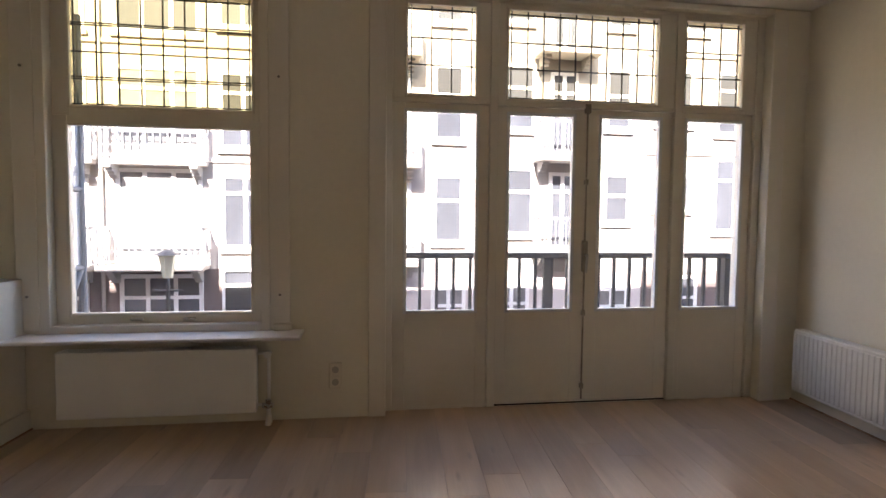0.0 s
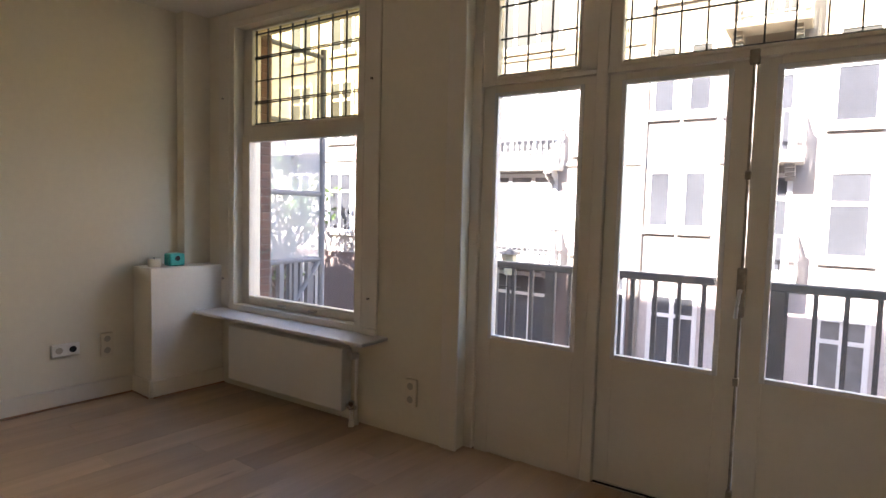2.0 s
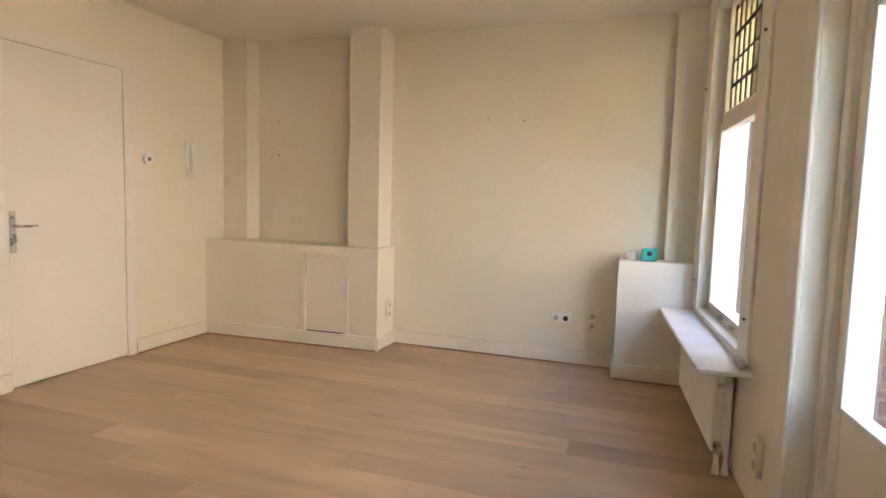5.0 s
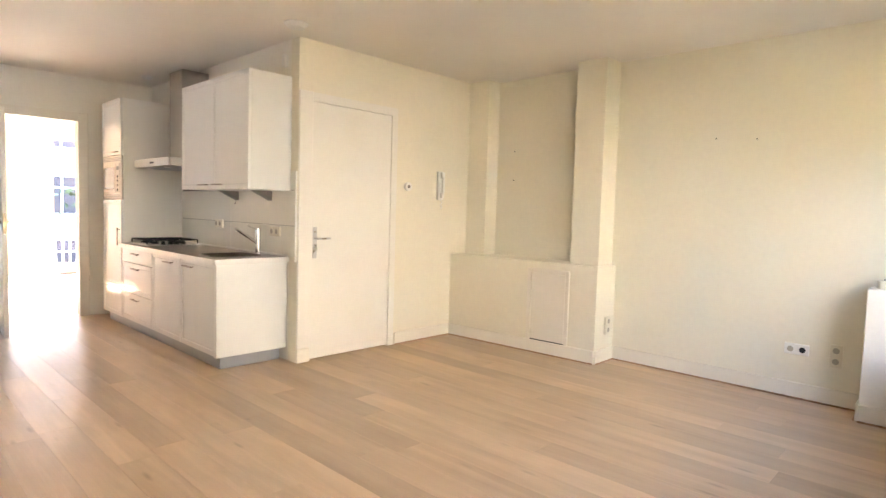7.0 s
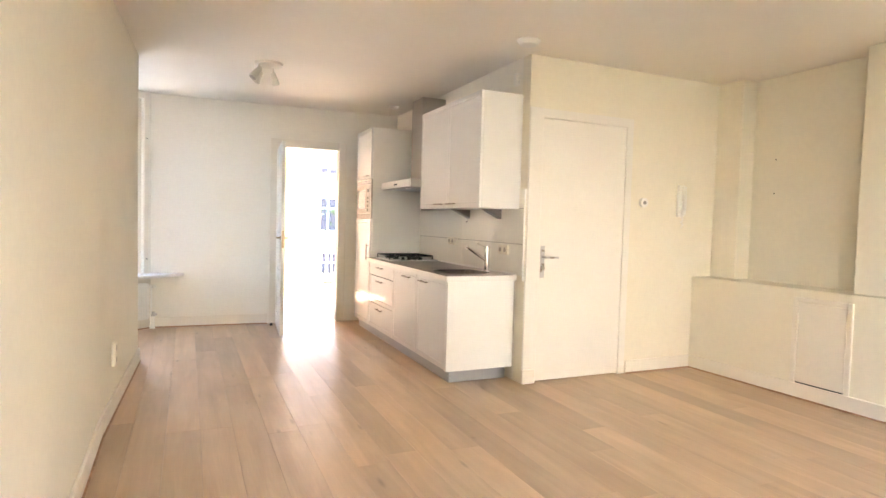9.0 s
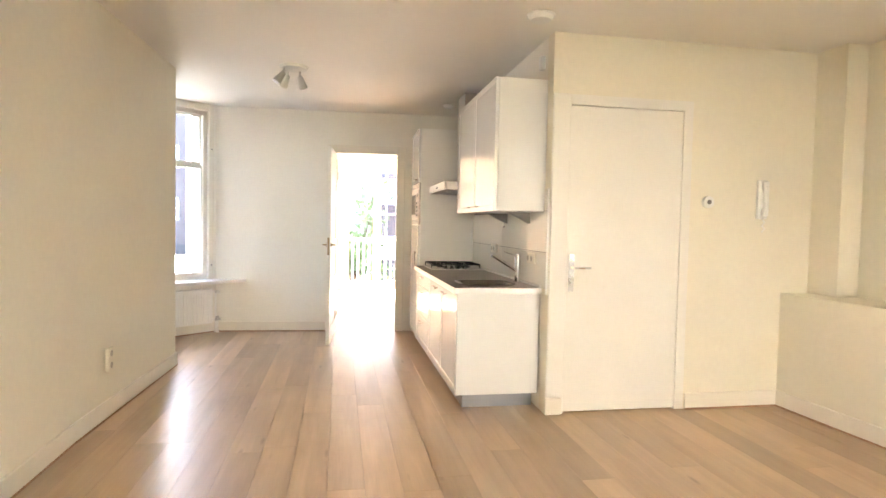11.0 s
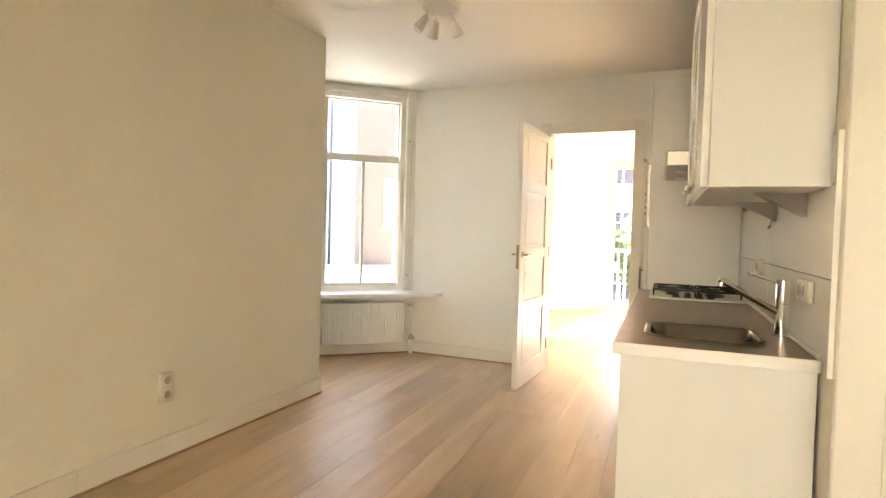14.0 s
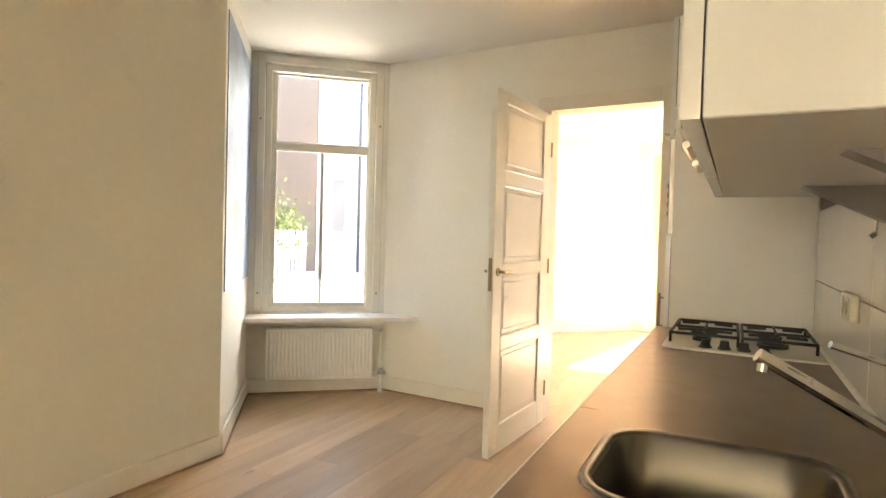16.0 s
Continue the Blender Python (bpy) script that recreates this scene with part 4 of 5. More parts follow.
def radiator(m, length, z0, z1, ribs, label, valve_end=1):
    """A panel radiator in the frame m: x along the wall, y into the room."""
    r = thing("radiator", m @ pose(length / 2, 0.06, z0), label, "radiator")
    bm = bmesh.new()
    if ribs:
        pitch = length / ribs
        for k in range(ribs):
            block("rib", (k * pitch + pitch * 0.1, (k + 1) * pitch - pitch * 0.1, 0.086, 0.097, z0 + 0.02, z1 - 0.02), RAD, r, m, 0.005)
        boxed(bm, 0, length, 0.05, 0.09, z0, z1, m, 0.006)
    else:
        boxed(bm, 0, length, 0.05, 0.10, z0, z1, m, 0.008, 2)
    part("front_panel", bm, RAD, r)
    bm = bmesh.new()
    boxed(bm, 0.003, length - 0.003, 0.012, 0.05, z0 + 0.01, z1 - 0.012, m)
    part("back_panel", bm, RAD, r)
    bm = bmesh.new()
    n = int(length / 0.03)
    for k in range(n):
        boxed(bm, 0.01 + k * 0.03, 0.03 + k * 0.03, 0.02, 0.085, z1 - 0.008, z1 + 0.003, m)
    part("grille", bm, RAD, r)
    x = length + 0.065 if valve_end > 0 else -0.065
    bm = bmesh.new()
    for y in (0.04, 0.082):
        rod(bm, m @ Vector((x, y, 0.0)), m @ Vector((x, y, z0 + 0.06)), 0.011, 10)
        rod(bm, m @ Vector((x, y, 0.0)), m @ Vector((x, y, 0.05)), 0.019, 12, 0.013)
    rod(bm, m @ Vector((x, 0.04, z0 + 0.06)), m @ Vector((x, 0.04, z1 - 0.04)), 0.011, 10)
    rod(bm, m @ Vector((x, 0.04, z1 - 0.04)), m @ Vector((x - valve_end * 0.075, 0.05, z1 - 0.04)), 0.010, 10)
    rod(bm, m @ Vector((x - valve_end * 0.075, 0.06, z0 + 0.04)), m @ Vector((x, 0.082, z0 + 0.04)), 0.010, 10)
    part("pipe", bm, RAD, r)
    bm = bmesh.new()
    rod(bm, m @ Vector((x - 0.03, 0.082, z0 + 0.04)), m @ Vector((x + 0.035, 0.082, z0 + 0.04)), 0.015, 12)
    rod(bm, m @ Vector((x, 0.082, z0 + 0.025)), m @ Vector((x, 0.082, z0 + 0.075)), 0.018, 12)
    part("valve", bm, STEEL, r)
    bm = bmesh.new()
    rod(bm, m @ Vector((x, 0.035, z1 - 0.04)), m @ Vector((x, 0.10, z1 - 0.04)), 0.017, 14, 0.021)
    part("valve_knob", bm, WPLASTIC, r)
    return r


def wall_frame(x, y, z, facing):
    """On a wall at (x, y): x to the right as one faces it, y into the room; facing: the way the wall looks, in degrees."""
    return pose(x, y, z, 0, 0, facing - 90)


RW = FRONT @ pose(-0.89, -0.12, 0, 0, 0, 180)
radiator(RW, 1.10, 0.08, 0.47, 0, "plain cream panel radiator under the window sill", -1)
RR = along(R0, R1) @ pose(0.1, 0, 0) @ Matrix.Diagonal((1, -1, 1, 1))
radiator(RR, 1.35, 0.10, 0.52, 34, "white ribbed panel radiator on the plain wall")
KW = along(BAY, KC) @ Matrix.Diagonal((1, -1, 1, 1))
radiator(KW @ pose(0.155, 0, 0), 0.835, 0.12, 0.525, 28, "white ribbed panel radiator under the bay sill")


def outlet(m, gangs, label, vertical=True, dark=False, plate=PLASTIC, name="wall_socket"):
    """A surface socket; m: on the wall, y out of it."""
    o = thing(name, m, label, "socket")
    n = max(1, gangs)
    w, h = (0.08, 0.08 * n) if vertical else (0.08 * n, 0.08)
    block("cover", (-w / 2, w / 2, 0.0, 0.022, -h / 2, h / 2), plate, o, m, 0.006, seg=2)
    for k in range(n):
        s = -((n - 1) / 2 - k) * 0.078
        c = (0, s) if vertical else (s, 0)
        bm = bmesh.new()
        a = m @ Vector((c[0], 0.0215, c[1]))
        b = m @ Vector((c[0], 0.0245, c[1]))
        rod(bm, a, b, 0.029, 20)
        part("rim", bm, plate, o)
        bm = bmesh.new()
        rod(bm, m @ Vector((c[0], 0.0245, c[1])), m @ Vector((c[0], 0.0252, c[1])), 0.021, 16)
        part("recess", bm, DARK if dark and k == 0 else material("socket_recess", (0.42, 0.38, 0.3), 0.5), o)
    return o


outlet(FRONT @ pose(-0.43, -0.12, 0.27, 0, 0, 180), 2, "cream double socket low on the wall by the balcony doors")
outlet(wall_frame(XL, -1.24, 0.367, 0), 2, "cream double socket with one open dark hole", False, True, WPLASTIC)
outlet(wall_frame(XL, -0.995, 0.362, 0), 2, "cream double socket low on the side wall")
outlet(wall_frame(-2.28, -2.70, 0.33, 90), 2, "small cream socket on the end of the low wall")
outlet(along(R1, R2) @ pose(0.485, 0, 0.387, 0, 0, 180), 2, "cream double socket low on the passage wall")

# things on the boxing
pot = thing("tealight_holder", (-2.27, -0.60, 0.882), "small turquoise glazed holder with a round hole", "holder")
bm = bmesh.new()
boxed(bm, -2.31, -2.22, -0.66, -0.55, 0.883, 0.972, None, 0.012, 2)
part("body", bm, TEAL, pot)
bm = bmesh.new()
rod(bm, (-2.221, -0.605, 0.937), (-2.2185, -0.605, 0.937), 0.018, 16)
part("hole", bm, DARK, pot)
can = thing("candle", (-2.28, -0.73, 0.882), "short cream candle on the boxing", "candle")
bm = bmesh.new()
rod(bm, (-2.28, -0.74, 0.883), (-2.28, -0.74, 0.937), 0.042, 20)
part("wax", bm, PLASTIC, can)
bm = bmesh.new()
rod(bm, (-2.28, -0.74, 0.937), (-2.28, -0.74, 0.947), 0.003, 6)
part("wick", bm, BLACK, can)

# screws and plugs left in the walls
for y, z in ((-2.80 - 0.25, 1.35), (-3.05, 1.62), (-3.05, 1.9), (-3.05, 2.2), (-3.05, 2.4)):
    bm = bmesh.new()
    rod(bm, (-2.43, y - 0.02, z), (-2.424, y - 0.02, z), 0.006, 8)
    tagged(part("wall_screw", bm, DARK), "small dark screw remaining in the niche wall", "screw", "wall screws")
for y, z in ((-3.9, 1.95), (-3.9, 1.65), (-1.9, 1.95), (-1.6, 1.93)):
    bm = bmesh.new()
    rod(bm, (-2.43, y, z), (-2.425, y, z), 0.005, 8)
    tagged(part("wall_plug", bm, DARK), "small dark plug hole in the wall", "plug", "wall plugs")

# entrance door
ed = thing("door_1", (-0.72, YD, 0), "closed flush cream entrance door", "door", kind="structure")
block("door_leaf", (-1.1625, -0.2925, YD - 0.05, YD - 0.002, 0.012, 2.183), DOORP, ed, None, 0.003)
bm = bmesh.new()
boxed(bm, -0.29, XK - 0.002, YD - 0.05, YD + 0.016, 0.0, 2.26, None, 0.005)
boxed(bm, -1.235, -1.165, YD - 0.05, YD + 0.0025, 0.0, 2.26)
boxed(bm, -1.165, -0.29, YD - 0.05, YD + 0.0025, 2.186, 2.26)
part("door_frame", bm, DOORP, ed)
block("plinth_block", (-0.275, XK + 0.006, YD + 0.001, YD + 0.03, 0.002, 0.12), TRIM, ed, None, 0.004)
block("gap", (-1.166, -0.288, YD - 0.06, YD - 0.045, 0.0, 2.19), DARK, ed)
for z in (0.28, 1.1, 1.95):
    bm = bmesh.new()
    rod(bm, (-1.163, YD + 0.006, z - 0.06), (-1.163, YD + 0.006, z + 0.06), 0.008, 8)
    part("hinge", bm, DOORP, ed)
block("lock_plate", (-0.35, -0.31, YD - 0.006, YD + 0.003, 0.875, 1.14), STEEL, ed, None, 0.002)
bm = bmesh.new()
rod(bm, (-0.33, YD, 1.045), (-0.33, YD + 0.055, 1.045), 0.009, 12)
rod(bm, (-0.325, YD + 0.052, 1.045), (-0.455, YD + 0.05, 1.045), 0.0085, 12)
part("door_handle", bm, STEEL, ed, "brushed steel lever handle")
bm = bmesh.new()
rod(bm, (-0.33, YD, 0.955), (-0.33, YD + 0.016, 0.955), 0.017, 16)
part("lock_cylinder", bm, CHROME, ed)

th = thing("thermostat", (-1.37, YD, 1.535), "round white thermostat beside the door", "thermostat")
bm = bmesh.new()
rod(bm, (-1.37, YD, 1.535), (-1.37, YD + 0.03, 1.535), 0.042, 28)
part("ring", bm, WPLASTIC, th)
bm = bmesh.new()
rod(bm, (-1.37, YD + 0.03, 1.535), (-1.37, YD + 0.034, 1.535), 0.017, 20)
part("dial", bm, material("thermostat_dial", (0.20, 0.18, 0.155), 0.3), th)
ic = thing("intercom", (-1.81, YD, 1.5), "white door intercom with a handset on the wall", "intercom")
block("base", (-1.855, -1.775, YD + 0.001, YD + 0.03, 1.42, 1.71), WPLASTIC, ic, None, 0.008, seg=2)
bm = bmesh.new()
boxed(bm, -1.842, -1.798, YD + 0.03, YD + 0.06, 1.64, 1.70, None, 0.008, 2)
boxed(bm, -1.842, -1.798, YD + 0.03, YD + 0.06, 1.44, 1.50, None, 0.008, 2)
boxed(bm, -1.837, -1.803, YD + 0.045, YD + 0.068, 1.48, 1.66, None, 0.008, 2)
part("handset", bm, WPLASTIC, ic)
bm = bmesh.new()
for k in range(9):
    rod(bm, (-1.815 + 0.012 * math.sin(k * 1.6), YD + 0.04, 1.43 - k * 0.012), (-1.815 + 0.012 * math.sin(k * 1.6 + 1.6), YD + 0.04, 1.418 - k * 0.012), 0.006, 6)
part("cord", bm, WPLASTIC, ic)


def ceiling_disc(x, y, r, label, name="smoke_detector"):
    d = thing(name, (x, y, CZ), label, "detector")
    bm = bmesh.new()
    rod(bm, (x, y, CZ - 0.012), (x, y, CZ), r, 28)
    part("base", bm, WPLASTIC, d)
    bm = bmesh.new()
    rod(bm, (x, y, CZ - 0.035), (x, y, CZ - 0.012), r * 0.72, 24, r * 0.9)
    part("cap", bm, WPLASTIC, d)


ceiling_disc(0.04, -4.12, 0.09, "round white ceiling detector above the kitchen corner")
ceiling_disc(0.1, -7.0, 0.06, "small round white ceiling vent near the tall cabinet", "ceiling_vent")
sn = thing("alarm_sensor", (XK, -4.56, 2.5), "small white alarm sensor high on the kitchen wall", "sensor")
block("case", (XK + 0.001, XK + 0.04, -4.60, -4.55, 2.46, 2.56), WPLASTIC, sn, None, 0.006)

# ceiling lamp with spots
LAMPW = material("cream_lamp_enamel", (0.74, 0.70, 0.60), 0.3, blotch=0.03, blotch_scale=10)
LX, LY = 1.70, -5.78
cl = thing("ceiling_lamp", (LX, LY, CZ), "white ceiling lamp with three spots", "lamp")
bm = bmesh.new()
rod(bm, (LX, LY, CZ - 0.022), (LX, LY, CZ), 0.115, 32, 0.125)
part("plate", bm, LAMPW, cl)
for a in (0.35, -0.85, -2.1):
    bx, by = LX + 0.09 * math.cos(a), LY + 0.09 * math.sin(a)
    ex, ey = LX + 0.15 * math.cos(a), LY + 0.15 * math.sin(a)
    bm = bmesh.new()
    rod(bm, (bx, by, CZ - 0.02), (bx, by, CZ - 0.075), 0.009, 8)
    part("arm", bm, LAMPW, cl)
    bm = bmesh.new()
    rod(bm, (bx, by, CZ - 0.065), (ex, ey, CZ - 0.15), 0.022, 18, 0.038)
    spot = part("spot", bm, LAMPW, cl)
    bm = bmesh.new()
    f = Vector((ex - bx, ey - by, -0.085)).normalized()
    e = Vector((ex, ey, CZ - 0.15))
    rod(bm, e, e + f * 0.004, 0.030, 18)
    part("bulb", bm, material("pale_bulb_glass", (0.62, 0.58, 0.50), 0.15), spot)

# ---- kitchen ----
XF = 0.457
KY0 = -4.517


HANDLEM = material("handle_steel", (0.30, 0.27, 0.235), 0.3, 1.0)


def bar_handle(parent, a, b, out=0.028):
    a, b = Vector(a), Vector(b)
    bm = bmesh.new()
    o = Vector((out, 0, 0))
    rod(bm, a + o, b + o, 0.0068, 10)
    rod(bm, a.lerp(b, 0.12), a.lerp(b, 0.12) + o, 0.0045, 8)
    rod(bm, a.lerp(b, 0.88), a.lerp(b, 0.88) + o, 0.0045, 8)
    part("handle", bm, HANDLEM, parent, "slim steel bar handle")


def shaker(parent, x, y0, y1, z0, z1, name="door", handle=None, plain=False):
    """A white lacquered front, its face at x, with a sunk field."""
    bm = bmesh.new()
    boxed(bm, x - 0.019, x + 0.003, y0, y1, z0, z1)
    if not plain:
        face = max(bm.faces, key=lambda q: q.calc_center_median().x)
        bmesh.ops.inset_region(bm, faces=[face], thickness=0.055, depth=0.0)
        bmesh.ops.inset_region(bm, faces=[face], thickness=0.004, depth=-0.005)
    else:
        bmesh.ops.bevel(bm, geom=bm.edges[:], offset=0.0015, segments=1, affect="EDGES")
    d = part(name, bm, GLOSS, parent)
    if handle:
        bar_handle(d, (x, handle[0], handle[1]), (x, handle[2], handle[3]))
    return d


bc = thing("drawer_unit", (0.15, -6.27, 0.12), "white lacquered kitchen drawer unit beside the tall cabinet", "cabinet")
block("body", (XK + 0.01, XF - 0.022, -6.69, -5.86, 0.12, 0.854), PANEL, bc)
for z0, z1 in ((0.705, 0.848), (0.40, 0.70), (0.123, 0.395)):
    zh = z1 - 0.05
    shaker(bc, XF, -6.686, -5.862, z0, z1, "drawer", (-6.36, zh, -6.18, zh), plain=(z1 - z0) < 0.15)
for y0, y1, lab in ((-5.855, -5.215, "white lacquered base cabinet under the worktop"), (-5.21, -4.562, "white lacquered sink cabinet under the worktop")):
    u = thing("base_cabinet", (0.15, (y0 + y1) / 2, 0.12), lab, "cabinet", "base cabinets")
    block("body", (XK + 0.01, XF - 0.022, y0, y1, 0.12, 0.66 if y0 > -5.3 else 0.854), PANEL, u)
    yh = y0 + 0.10 if y0 > -5.3 else y1 - 0.32
    shaker(u, XF, y0 + 0.002, y1 - 0.002, 0.123, 0.848, "door", (yh, 0.79, yh + 0.18, 0.79))
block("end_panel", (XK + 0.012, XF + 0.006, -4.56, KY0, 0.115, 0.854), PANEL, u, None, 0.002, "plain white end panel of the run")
tagged(block("plinth", (XK + 0.03, 0.395, -7.30, -4.60, 0.002, 0.114), PLINTH, None, None, 0.002), "grey brushed metal plinth under the cabinets", "plinth")

wt = thing("worktop", (0.15, -5.6, 0.856), "brushed stainless steel worktop with a pale folded edge", "worktop")
KYW = -4.487
SX0, SX1, SY0, SY1 = -0.015, 0.37, -5.045, -4.70


def ring_slab(bm, outer, hole, z0, z1, r=0.08, n=6):
    """A flat slab with a rounded rectangular hole."""
    x0, x1, y0, y1 = hole
    pts = []
    for cx, cy, a0 in ((x1 - r, y1 - r, 0), (x0 + r, y1 - r, 90), (x0 + r, y0 + r, 180), (x1 - r, y0 + r, 270)):
        for k in range(n + 1):
            a = radians(a0 + 90 * k / n)
            pts.append((cx + r * math.cos(a), cy + r * math.sin(a)))
    X0, X1, Y0, Y1 = outer
    proj = []
    cx, cy = (x0 + x1) / 2, (y0 + y1) / 2
    for x, y in pts:
        q = (x - x0) / (x1 - x0), (y - y0) / (y1 - y0)
        m = max(abs(q[0] - 0.5), abs(q[1] - 0.5)) * 2
        f = ((q[0] - 0.5) / m + 0.5, (q[1] - 0.5) / m + 0.5)
        proj.append((X0 + f[0] * (X1 - X0), Y0 + f[1] * (Y1 - Y0)))
    k = len(pts)
    for z, flip in ((z1, False), (z0, True)):
        a = [bm.verts.new((*p, z)) for p in pts]
        b = [bm.verts.new((*p, z)) for p in proj]
        for i in range(k):
            q = (a[i], b[i], b[(i + 1) % k], a[(i + 1) % k])
            bm.faces.new(q[::-1] if flip else q)
    return pts


bm = bmesh.new()
ring_slab(bm, (XK + 0.01, XF + 0.028, SY0 - 0.12, KYW - 0.003), (SX0, SX1, SY0, SY1), 0.857, 0.886)
bmesh.ops.recalc_face_normals(bm, faces=bm.faces)
boxed(bm, XK + 0.01, XF + 0.028, -6.695, SY0 - 0.12, 0.857, 0.886)
part("top", bm, WORKTOP, wt)
bm = bmesh.new()
boxed(bm, XF + 0.0275, XF + 0.033, -6.695, KYW, 0.844, 0.8865, None, 0.001)
boxed(bm, XK + 0.01, XF + 0.0275, KYW - 0.0035, KYW, 0.844, 0.8865, None, 0.001)
part("edge_strip", bm, material("pale_metal_edge", (0.72, 0.695, 0.645), 0.34, 0.6, blotch=0.05, blotch_scale=8), wt)
bm = bmesh.new()
boxed(bm, XK + 0.008, XK + 0.022, -6.69, KYW - 0.02, 0.886, 0.901, None, 0.003)
part("seal_strip", bm, WPLASTIC, wt)

sk = thing("sink", (0.178, -4.873, 0.886), "stainless steel sink with rounded corners let into the worktop", "sink")
bm = bmesh.new()


def rounded(x0, x1, y0, y1, r, n=6):
    out = []
    for cx, cy, a0 in ((x1 - r, y1 - r, 0), (x0 + r, y1 - r, 90), (x0 + r, y0 + r, 180), (x1 - r, y0 + r, 270)):
        for k in range(n + 1):
            a = radians(a0 + 90 * k / n)
            out.append((cx + r * math.cos(a), cy + r * math.sin(a)))
    return out


loops = []
for inset, z, r in ((-0.022, 0.8865, 0.095), (-0.021, 0.8905, 0.095), (-0.002, 0.8905, 0.08), (0.004, 0.884, 0.078), (0.010, 0.74, 0.075), (0.022, 0.712, 0.07), (0.05, 0.70, 0.06), (0.19, 0.696, 0.02)):
    loops.append([bm.verts.new((*p, z)) for p in rounded(SX0 + inset, SX1 - inset, SY0 + inset, SY1 - inset, r)])
for a, b in zip(loops, loops[1:]):
    k = len(a)
    for i in range(k):
        bm.faces.new((a[i], a[(i + 1) % k], b[(i + 1) % k], b[i]))
bm.faces.new(loops[-1])
bmesh.ops.recalc_face_normals(bm, faces=bm.faces)
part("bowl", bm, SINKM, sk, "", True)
bm = bmesh.new()
rod(bm, (0.178, -4.873, 0.697), (0.178, -4.873, 0.703), 0.042, 24)
rod(bm, (0.178, -4.873, 0.703), (0.178, -4.873, 0.708), 0.026, 20)
part("drain", bm, CHROME, sk)

TX, TY, TZ = -0.112, -4.95, 0.886
tp = thing("tap", (TX, TY, TZ), "chrome mixer tap with a long slanting spout", "tap")
bm = bmesh.new()
rod(bm, (TX, TY, TZ), (TX, TY, TZ + 0.007), 0.032, 28)
rod(bm, (TX, TY, TZ + 0.007), (TX, TY, TZ + 0.128), 0.0235, 28)
part("body", bm, CHROME, tp, "", False)
bm = bmesh.new()
rod(bm, (TX, TY, TZ + 0.131), (TX, TY, TZ + 0.218), 0.0245, 28)
rod(bm, (TX, TY, TZ + 0.218), (TX, TY, TZ + 0.223), 0.0245, 28, 0.020)
part("cap", bm, CHROME, tp)
bm = bmesh.new()
rod(bm, (TX, TY, TZ + 0.085), (TX + 0.232, TY + 0.052, TZ + 0.218), 0.0125, 18)
rod(bm, (TX + 0.153, TY + 0.0343, TZ + 0.1727), (TX + 0.156, TY + 0.035, TZ + 0.1744), 0.0135, 18)
rod(bm, (TX + 0.222, TY + 0.05, TZ + 0.212), (TX + 0.224, TY + 0.051, TZ + 0.190), 0.0095, 16)
part("spout", bm, CHROME, tp)
bm = bmesh.new()
rod(bm, (TX, TY, TZ + 0.205), (TX + 0.128, TY + 0.052, TZ + 0.247), 0.006, 12)
part("lever", bm, CHROME, tp)

HY0, HY1, HX0, HX1 = -6.655, -6.10, -0.138, 0.402
hob = thing("gas_hob", (0.15, -6.56, 0.886), "stainless gas hob with black iron grates", "hob")
block("plate", (HX0, HX1, HY0, HY1, 0.887, 0.897), HOBM, hob, None, 0.004, seg=2)
for x, y, r in ((0.02, -6.535, 0.045), (0.27, -6.535, 0.055), (0.02, -6.32, 0.055), (0.27, -6.32, 0.035)):
    bm = bmesh.new()
    rod(bm, (x, y, 0.897), (x, y, 0.909), r, 20)
    rod(bm, (x, y, 0.909), (x, y, 0.918), r * 0.75, 20, r * 0.7)
    part("burner", bm, BLACK, hob)
for x0, x1 in ((-0.115, 0.125), (0.14, 0.38)):
    bm = bmesh.new()
    z = 0.934
    y0, y1 = -6.635, -6.215
    for x in (x0, x1):
        rod(bm, (x, y0, z), (x, y1, z), 0.006, 6)
        for y in (y0, y1):
            rod(bm, (x, y, 0.895), (x, y, z), 0.006, 6)
    for y in (y0, (y0 + y1) / 2, y1):
        rod(bm, (x0, y, z), (x1, y, z), 0.006, 6)
    xm = (x0 + x1) / 2
    for y in (-6.535, -6.32):
        for dx, dy in ((1, 0), (-1, 0), (0, 1), (0, -1)):
            rod(bm, (xm + dx * 0.03, y + dy * 0.03, z + 0.004), (xm + dx * 0.10, y + dy * 0.09, z + 0.002), 0.0055, 6)
    part("grate", bm, BLACK, hob)
for k in range(4):
    x = 0.055 + k * 0.065
    bm = bmesh.new()
    rod(bm, (x, -6.155, 0.897), (x, -6.155, 0.902), 0.024, 18)
    rod(bm, (x, -6.155, 0.902), (x, -6.155, 0.928), 0.019, 18, 0.015)
    part("knob", bm, BLACK, hob)

tc = thing("tall_cabinet", (0.15, -7.0, 0.1), "tall white lacquered cabinet with a built-in microwave", "cabinet")
block("body", (XK + 0.01, XF - 0.022, -7.30, -6.70, 0.114, 2.36), TALLP, tc, None, 0.002)
shaker(tc, XF, -7.297, -6.703, 0.118, 0.40, "door")
shaker(tc, XF, -7.297, -6.703, 0.405, 1.32, "door", None)
bar_handle(tc, (XF, -6.75, 0.86), (XF, -6.75, 1.04))
shaker(tc, XF, -7.297, -6.703, 1.785, 2.357, "door", (-6.90, 1.815, -6.76, 1.815))
mw = thing("microwave", (0.3, -7.0, 1.325), "built-in steel microwave with a dark glass door", "microwave")
block("frame", (0.05, XF - 0.002, -7.297, -6.703, 1.327, 1.78), HOODM, mw, None, 0.003)
block("door", (XF - 0.004, XF + 0.006, -7.26, -6.86, 1.40, 1.70), HOODM, mw, None, 0.003)
